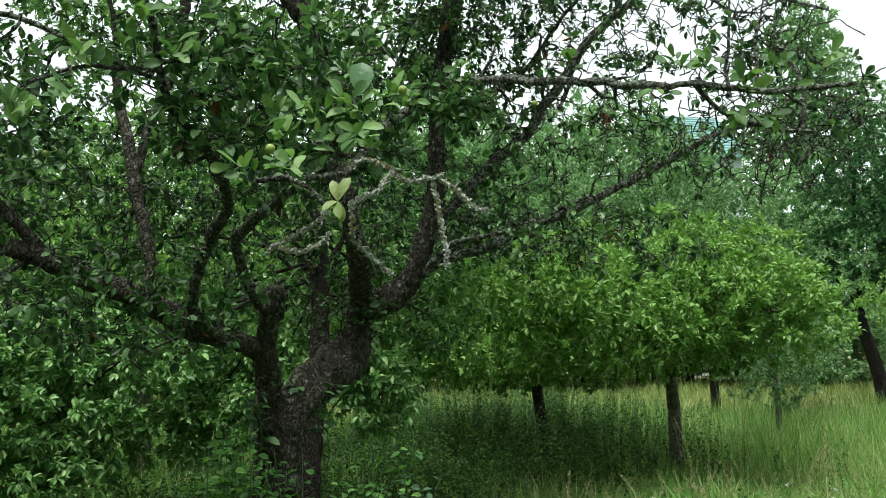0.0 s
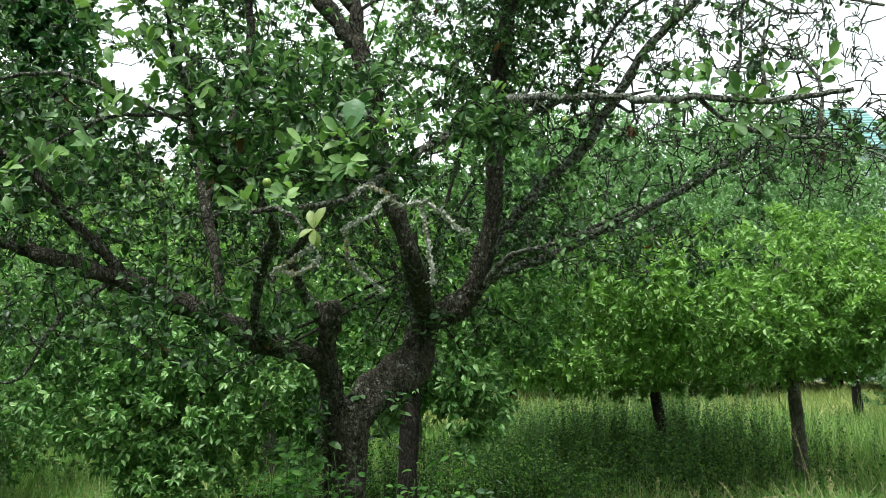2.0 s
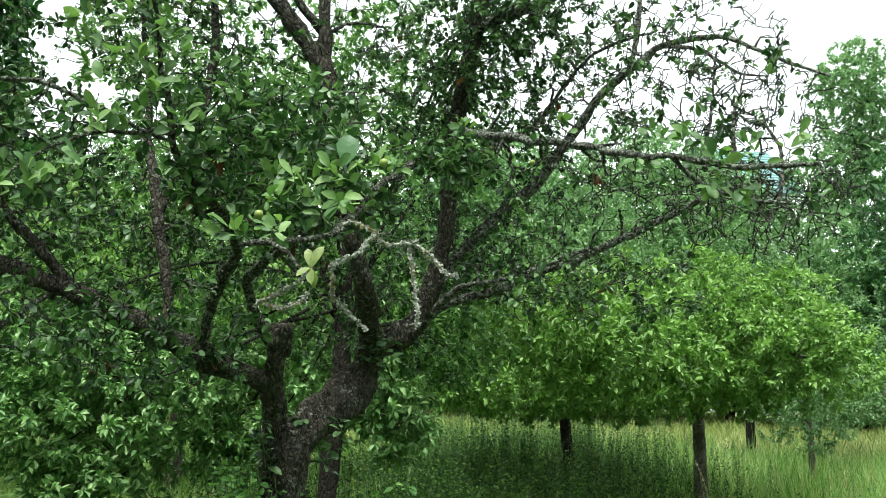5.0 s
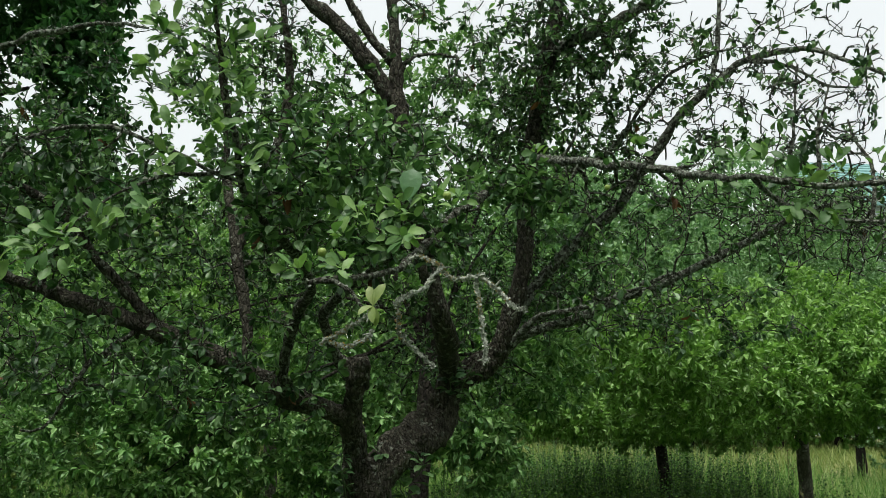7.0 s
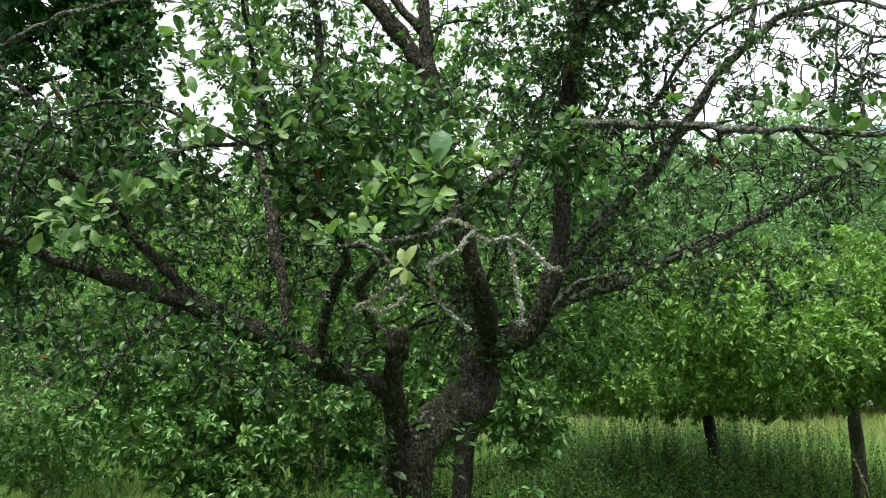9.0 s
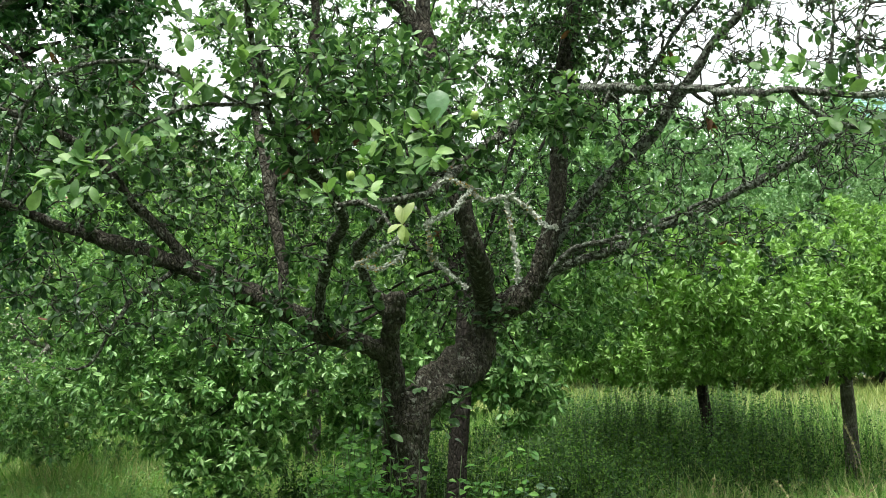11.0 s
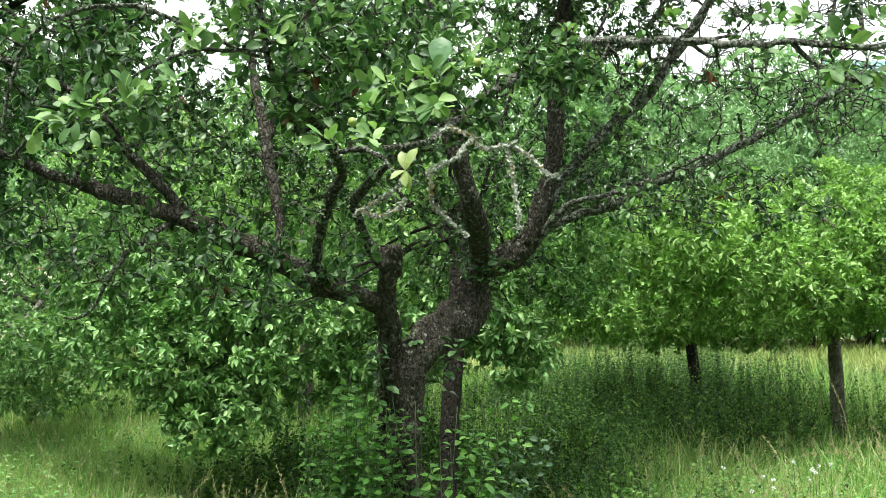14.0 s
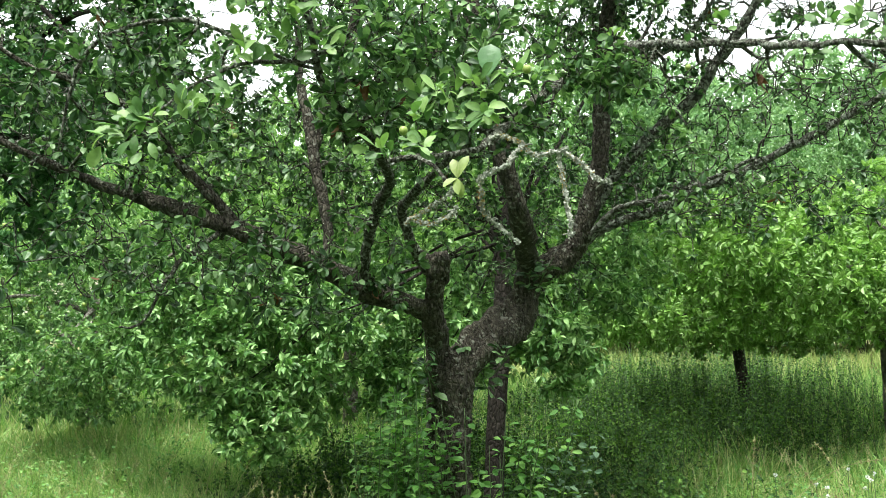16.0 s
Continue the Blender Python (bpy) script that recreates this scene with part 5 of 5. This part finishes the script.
for x in range(-14, 26, 5):
    copy_thing(far_tree, Matrix.LocRotScale((x, 41 + 0.3 * x % 2, 0), Euler((0, 0, 0)), (1.25, 1.0, 0.5)))
for x, y in ((12.5, 33), (16, 35), (19.5, 36), (8, 40.5)):
    copy_thing(far_tree, Matrix.LocRotScale((x, y, 0), Euler((0, 0, 0)), (1.2, 0.9, 0.42)))
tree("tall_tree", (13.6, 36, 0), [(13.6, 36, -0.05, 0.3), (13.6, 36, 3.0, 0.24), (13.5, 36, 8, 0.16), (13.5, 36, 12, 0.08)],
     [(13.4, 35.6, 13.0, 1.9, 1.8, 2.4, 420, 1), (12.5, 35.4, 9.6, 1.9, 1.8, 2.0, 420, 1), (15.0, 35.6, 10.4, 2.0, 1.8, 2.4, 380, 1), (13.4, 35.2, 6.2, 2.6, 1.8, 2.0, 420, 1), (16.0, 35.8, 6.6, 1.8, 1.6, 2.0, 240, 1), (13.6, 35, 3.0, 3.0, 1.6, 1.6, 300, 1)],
     "tall tree above the orchard, its light green paled for haze", LEAF_HAZED, BARK_DARK, 23, 0.19, 7, 3.2, LEAF_LOW, twig=0.03, sparse=4)
mid_tree, _ = tree("apple_tree", (-3.6, 10.6, 0), [(-3.6, 10.6, -0.05, 0.1), (-3.6, 10.6, 0.9, 0.085), (-3.55, 10.6, 1.8, 0.07), (-3.5, 10.6, 2.6, 0.05)],
     [(-3.6, 10.2, 1.7, 1.5, 1.2, 0.85, 340, 1), (-2.6, 10.4, 2.7, 1.3, 1.2, 0.8, 240, 1), (-4.6, 10.6, 2.8, 1.3, 1.2, 0.8, 240, 1), (-3.5, 10.8, 3.7, 1.3, 1.2, 0.8, 230, 0.9)],
     "apple tree with full light green crown", LEAF_BRIGHT, BARK_GREY, 12, 0.085, 6, 3.6, LEAF_LOW, group="orchard trees", sparse=3)
for x, y, s, turn in ((-7.2, 13.5, 1.1, 70), (-3.6, 17.5, 1.1, 160), (9.0, 17.5, 0.85, 20), (-10.5, 11, 1.0, 200), (-5.6, 15, 1.0, 10), (-2.4, 13.2, 0.85, 120), (7.5, 5, 0.9, 75), (-7.5, 3.5, 0.9, 140)):
    copy_thing(mid_tree, Matrix.LocRotScale((x, y, 0), Euler((0, 0, radians(turn))), (s, s, s)))


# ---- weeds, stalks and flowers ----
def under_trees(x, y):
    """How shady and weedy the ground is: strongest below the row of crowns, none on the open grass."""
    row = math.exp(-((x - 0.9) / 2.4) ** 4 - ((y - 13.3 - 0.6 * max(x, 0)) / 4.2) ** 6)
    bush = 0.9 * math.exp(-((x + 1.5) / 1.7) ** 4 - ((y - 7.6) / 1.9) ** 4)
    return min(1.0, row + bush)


g = np.random.default_rng(41)
P, W, F, S, tubes = [], [], [], [], ([], [])
for _ in range(50000):
    x, y = g.uniform(-5, 8), 6.9 + 13.1 * g.random()
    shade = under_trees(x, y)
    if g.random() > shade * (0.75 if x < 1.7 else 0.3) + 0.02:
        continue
    clump = 0.5 + 0.5 * math.sin(2.1 * x + 1.3 * y + 1.5 * math.sin(1.7 * y - 0.9 * x)) * math.sin(3.3 * y + 0.8 * x)
    if g.random() > 0.35 + 0.9 * clump:
        continue
    z, high = ground_height(x, y) - 0.02, (0.65 + 0.6 * clump) * (0.2 + 0.42 * g.random() ** 1.5) * (1 + (0.85 if y < 11.5 else 0.7) * shade) * (0.55 if x < -0.1 and y < 8.6 else 1.0)
    lean = g.normal(size=2) * 0.1
    tube([(x, y, z, 0.003), (x + lean[0] * 0.5, y + lean[1] * 0.5, z + high * 0.55, 0.0025), (x + lean[0], y + lean[1], z + high, 0.0015)], 3, 0, *tubes)
    n = 20
    s = 0.25 + 0.75 * np.arange(n) / (n - 1)
    c = np.repeat(np.arange(n // 2) * 1.57, 2) + np.tile([0, math.pi], n // 2) + g.random()
    way = unit(np.stack([np.cos(c), np.sin(c), g.normal(size=n) * 0.4 - 0.1], 1))
    P.append(np.stack([x + lean[0] * s, y + lean[1] * s, z + high * s], 1))
    W.append(way)
    F.append(unit(np.array([0, -0.2, 1.0]) + g.normal(size=(n, 3)) * 0.5))
    S.append((0.036 + 0.022 * g.random(n)) * (1.15 - 0.5 * s))
weeds = part("weed_leaves", leaves("weed_leaves", np.vstack(P), np.vstack(W), np.vstack(F), np.concatenate(S), LEAF_LOW, LEAF_WEED_SHADED, 1.1, g.normal(size=len(P) * 20) * 0.1 + 0.15), LEAF_WEED_SHADED)
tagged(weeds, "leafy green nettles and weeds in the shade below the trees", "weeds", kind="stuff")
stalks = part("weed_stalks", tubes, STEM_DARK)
tagged(stalks, "thin green stalks of the weeds", "weeds", kind="stuff")


n = 26000
x, y = g.uniform(-6, 6, n), 4.6 + 6 * g.random(n) ** 1.2
keep = (g.random(n) < open_grass(x, y) ** 3) & ((x < -1.2) | (y < 8 + 0.6 * x))
x, y = x[keep], y[keep]
n = len(x)
spot = np.stack([x, y, np.array([ground_height(a, c) for a, c in zip(x, y)]) + 0.08 + 0.2 * g.random(n)], 1)
herbs = part("meadow_herbs", leaves("meadow_herbs", spot, unit(g.normal(size=(n, 3)) * np.array([1, 1, 0.3])), unit(np.array([0, -0.3, 1.0]) + g.normal(size=(n, 3)) * 0.4),
             0.02 + 0.03 * g.random(n), LEAF_LOW, LEAF_SUCKER, 0.8), LEAF_SUCKER)
tagged(herbs, "small clover-like herbs between the meadow grass", "herbs", kind="stuff")


def seed_stalk(g, x, y, high, bend, turn, group="seeding grass stalks"):
    """A tall straw grass stalk arching over, with a loose seed head."""
    root = thing("grass_stalk", (x, y, 0), "tall straw-coloured grass stalk with a drooping seed head", "grass stalk", group)
    c, s = math.cos(turn), math.sin(turn)
    rows = [(x + c * bend * t ** 2.2, y + s * bend * t ** 2.2, high * (t - 0.35 * bend / high * t ** 4), 0.0032 * (1 - 0.6 * t)) for t in np.linspace(0, 1, 7)]
    path = glide(rows, 0.04)
    part("stalk", tube(path, 5), SEED, root)
    n = 110
    s = 0.78 + 0.22 * g.random(n)
    at = path[(s * (len(path) - 1)).astype(int), :3]
    way = unit(g.normal(size=(n, 3)) * 0.5 + unit(path[-1, :3] - path[-4, :3]) * 0.9)
    part("seed_head", leaves("seed_head", at, way, unit(g.normal(size=(n, 3))), 0.011 + 0.011 * g.random(n), LEAF_MID, SEED, 0.45), SEED, root, "feathery straw seed head", "stuff")


for x, y, high, bend, turn in ((0.7, 6.0, 1.0, 0.75, 0.0), (0.62, 6.1, 0.85, 0.12, 1.2), (-0.1, 5.6, 0.62, 0.16, 2.8), (0.02, 5.7, 0.6, 0.2, 2.9), (0.1, 5.5, 0.52, 0.22, 2.6), (1.6, 6.2, 0.85, 0.15, 1.0),
                               (1.75, 6.6, 0.8, 0.3, 3.0), (2.4, 7.2, 0.9, 0.25, 0.4), (1.3, 7.0, 0.75, 0.3, 2.2), (2.9, 8.0, 1.0, 0.2, 1.2), (0.95, 5.6, 0.55, 0.25, 0.3), (2.1, 9.0, 0.95, 0.2, 2.4),
                               (-2.9, 6.4, 0.6, 0.2, 0.9), (-1.5, 5.4, 0.5, 0.12, 1.8), (3.6, 9.6, 0.9, 0.3, 2.0), (2.35, 10.6, 1.15, 0.25, 2.6), (2.2, 11.0, 1.2, 0.1, 1.4), (1.1, 6.4, 0.7, 0.2, 2.7), (1.45, 6.7, 0.8, 0.28, 0.4), (1.9, 6.9, 0.75, 0.2, 1.9), (2.2, 7.5, 0.8, 0.3, 2.9), (2.6, 7.8, 0.85, 0.25, 0.2), (1.2, 5.9, 0.6, 0.2, 2.4), (1.55, 6.0, 0.62, 0.24, 0.6), (-2.2, 5.6, 0.5, 0.15, 2.0), (-3.4, 6.9, 0.6, 0.2, 1.0)):
    seed_stalk(g, x, y, high, bend, turn)


def seeding_grass(g, count):
    """Many thin straw stalks with loose panicles over the open grass."""
    tubes, P, W = ([], []), [], []
    while len(P) < count:
        x, y = g.uniform(-5.5, 4.5), 4.7 + 6.5 * g.random() ** 1.3
        if g.random() > open_grass(np.array([x]), np.array([y]))[0] ** 4 or under_trees(x, y) > 0.35:
            continue
        z, high = ground_height(x, y) - 0.02, 0.34 + 0.34 * g.random()
        lean = g.normal(size=2) * 0.12
        rows = [(x + lean[0] * t ** 2, y + lean[1] * t ** 2, z + high * t * (1 - 0.12 * t), 0.0016 * (1 - 0.5 * t)) for t in (0, 0.4, 0.75, 1.0)]
        tube(rows, 3, 0, *tubes)
        n = 14
        t = 0.7 + 0.3 * g.random(n)
        P.append(np.stack([x + lean[0] * t ** 2, y + lean[1] * t ** 2, z + high * t * (1 - 0.12 * t)], 1) + g.normal(size=(n, 3)) * 0.008)
        W.append(unit(np.array([lean[0], lean[1], 0.5]) + g.normal(size=(n, 3)) * 0.35))
    n = count * 14
    seeds = part("grass_panicles", leaves("grass_panicles", np.vstack(P), np.vstack(W), unit(g.normal(size=(n, 3))), 0.01 + 0.012 * g.random(n), LEAF_LOW, SEED, 0.4), SEED)
    tagged(seeds, "fine straw-coloured seed panicles above the meadow grass", "grass", kind="stuff")
    stems = part("grass_stems", tubes, SEED)
    tagged(stems, "thin straw stems in the meadow grass", "grass", kind="stuff")


seeding_grass(g, 900)


def white_flower(g, x, y, high):
    root = thing("white_flower", (x, y, 0), "small white meadow flower head on a green stem", "flower", "white meadow flowers")
    part("stem", tube(glide([(x, y, -0.02, 0.0025), (x + 0.01, y, high * 0.5, 0.002), (x, y - 0.02, high, 0.0018)], 0.05), 5), STEM, root)
    n = 26
    out = unit(g.normal(size=(n, 3)) + np.array([0, -0.2, 0.5]))
    part("petals", leaves("petals", np.array([x, y - 0.02, high]) + out * 0.004, out, unit(g.normal(size=(n, 3))), 0.008 + 0.005 * g.random(n), LEAF_MID, PETAL, 0.8), PETAL, root)


for _ in range(17):
    x = g.uniform(0.6, 2.6)
    white_flower(g, x, 5.7 + 0.5 * g.random() + 0.35 * x * g.random(), 0.46 + 0.16 * g.random())


# ---- houses beyond the trees ----
def house(name, x, y, wide, deep, eaves, ridge, wall_mat, roof_mat, label, turn):
    root = thing(name, (x, y, 0), label, "house")
    a, b = wide / 2, deep / 2
    v = [(-a, -b, 0), (a, -b, 0), (a, b, 0), (-a, b, 0), (-a, -b, eaves), (a, -b, eaves), (a, b, eaves), (-a, b, eaves), (-a, 0, ridge), (a, 0, ridge)]
    f = [(0, 1, 5, 4), (2, 3, 7, 6), (1, 2, 6, 9, 5), (3, 0, 4, 8, 7)]
    mv = [Vector(p) + Vector((x, y, 0)) for p in v]
    part("wall", mesh_of("wall", mv, f, wall_mat, False), wall_mat, root)
    for sgn in (-1, 1):
        slope = part("roof", mesh_of("roof", [Vector((x, y, 0)) + Vector(p) for p in (
            (-a - 0.4, sgn * (b + 0.5), eaves - 0.25), (a + 0.4, sgn * (b + 0.5), eaves - 0.25), (a + 0.4, 0, ridge + 0.1), (-a - 0.4, 0, ridge + 0.1),
            (-a - 0.4, sgn * (b + 0.5), eaves - 0.1), (a + 0.4, sgn * (b + 0.5), eaves - 0.1), (a + 0.4, 0, ridge + 0.25), (-a - 0.4, 0, ridge + 0.25))],
            [(0, 1, 2, 3), (4, 5, 6, 7), (0, 1, 5, 4), (3, 2, 6, 7), (0, 3, 7, 4), (1, 2, 6, 5)], roof_mat, False), roof_mat, root)
        rows = 14
        for k in range(rows):
            t0, t1 = k / rows, (k + 1.08) / rows
            y0, z0 = sgn * (b + 0.5) * (1 - t0), eaves - 0.07 + (ridge + 0.35 - eaves) * t0
            y1, z1 = sgn * (b + 0.5) * (1 - t1), eaves - 0.1 + (ridge + 0.35 - eaves) * t1
            part("roof_course", mesh_of("roof_course", [Vector((x, y, 0)) + Vector(p) for p in ((-a - 0.42, y0, z0), (a + 0.42, y0, z0), (a + 0.42, y1, z1), (-a - 0.42, y1, z1),
                 (-a - 0.42, y0, z0 + 0.06), (a + 0.42, y0, z0 + 0.06), (a + 0.42, y1, z1 + 0.02), (-a - 0.42, y1, z1 + 0.02))],
                 [(4, 5, 6, 7), (0, 1, 5, 4), (0, 4, 7, 3), (1, 2, 6, 5)], roof_mat, False), roof_mat, slope)
    floors = max(1, int(eaves // 2.9))
    for k in range(floors):
        for wx in np.arange(-a + 1.6, a - 0.8, 2.6):
            z = 1.0 + k * 2.9
            frame_ob = part("window", mesh_of("window", [Vector((x + wx + dx, y - b + dy, z + dz)) for dx in (-0.6, 0.6) for dy in (-0.06, 0.02) for dz in (0, 1.35)],
                            [(0, 1, 3, 2), (4, 6, 7, 5), (0, 4, 5, 1), (2, 3, 7, 6), (0, 2, 6, 4), (1, 5, 7, 3)], FRAME_WHITE, False), FRAME_WHITE, root)
            part("pane", mesh_of("pane", [Vector((x + wx + dx, y - b - 0.065, z + dz)) for dx, dz in ((-0.52, 0.08), (0.52, 0.08), (0.52, 1.27), (-0.52, 1.27))], [(0, 1, 2, 3)], GLASS, False), GLASS, frame_ob)
    root.rotation_euler = (0, 0, radians(turn))


house("house", 12.3, 52, 3.8, 7, 11.9, 14.6, PALE_WALL, TEAL, "tall pale blue house with a turquoise roof", 12)
house("house", -28, 44, 10, 9, 8.2, 12.3, CREAM_WALL, ROOF_TILE, "cream house with a brown tiled roof behind trees", -20)
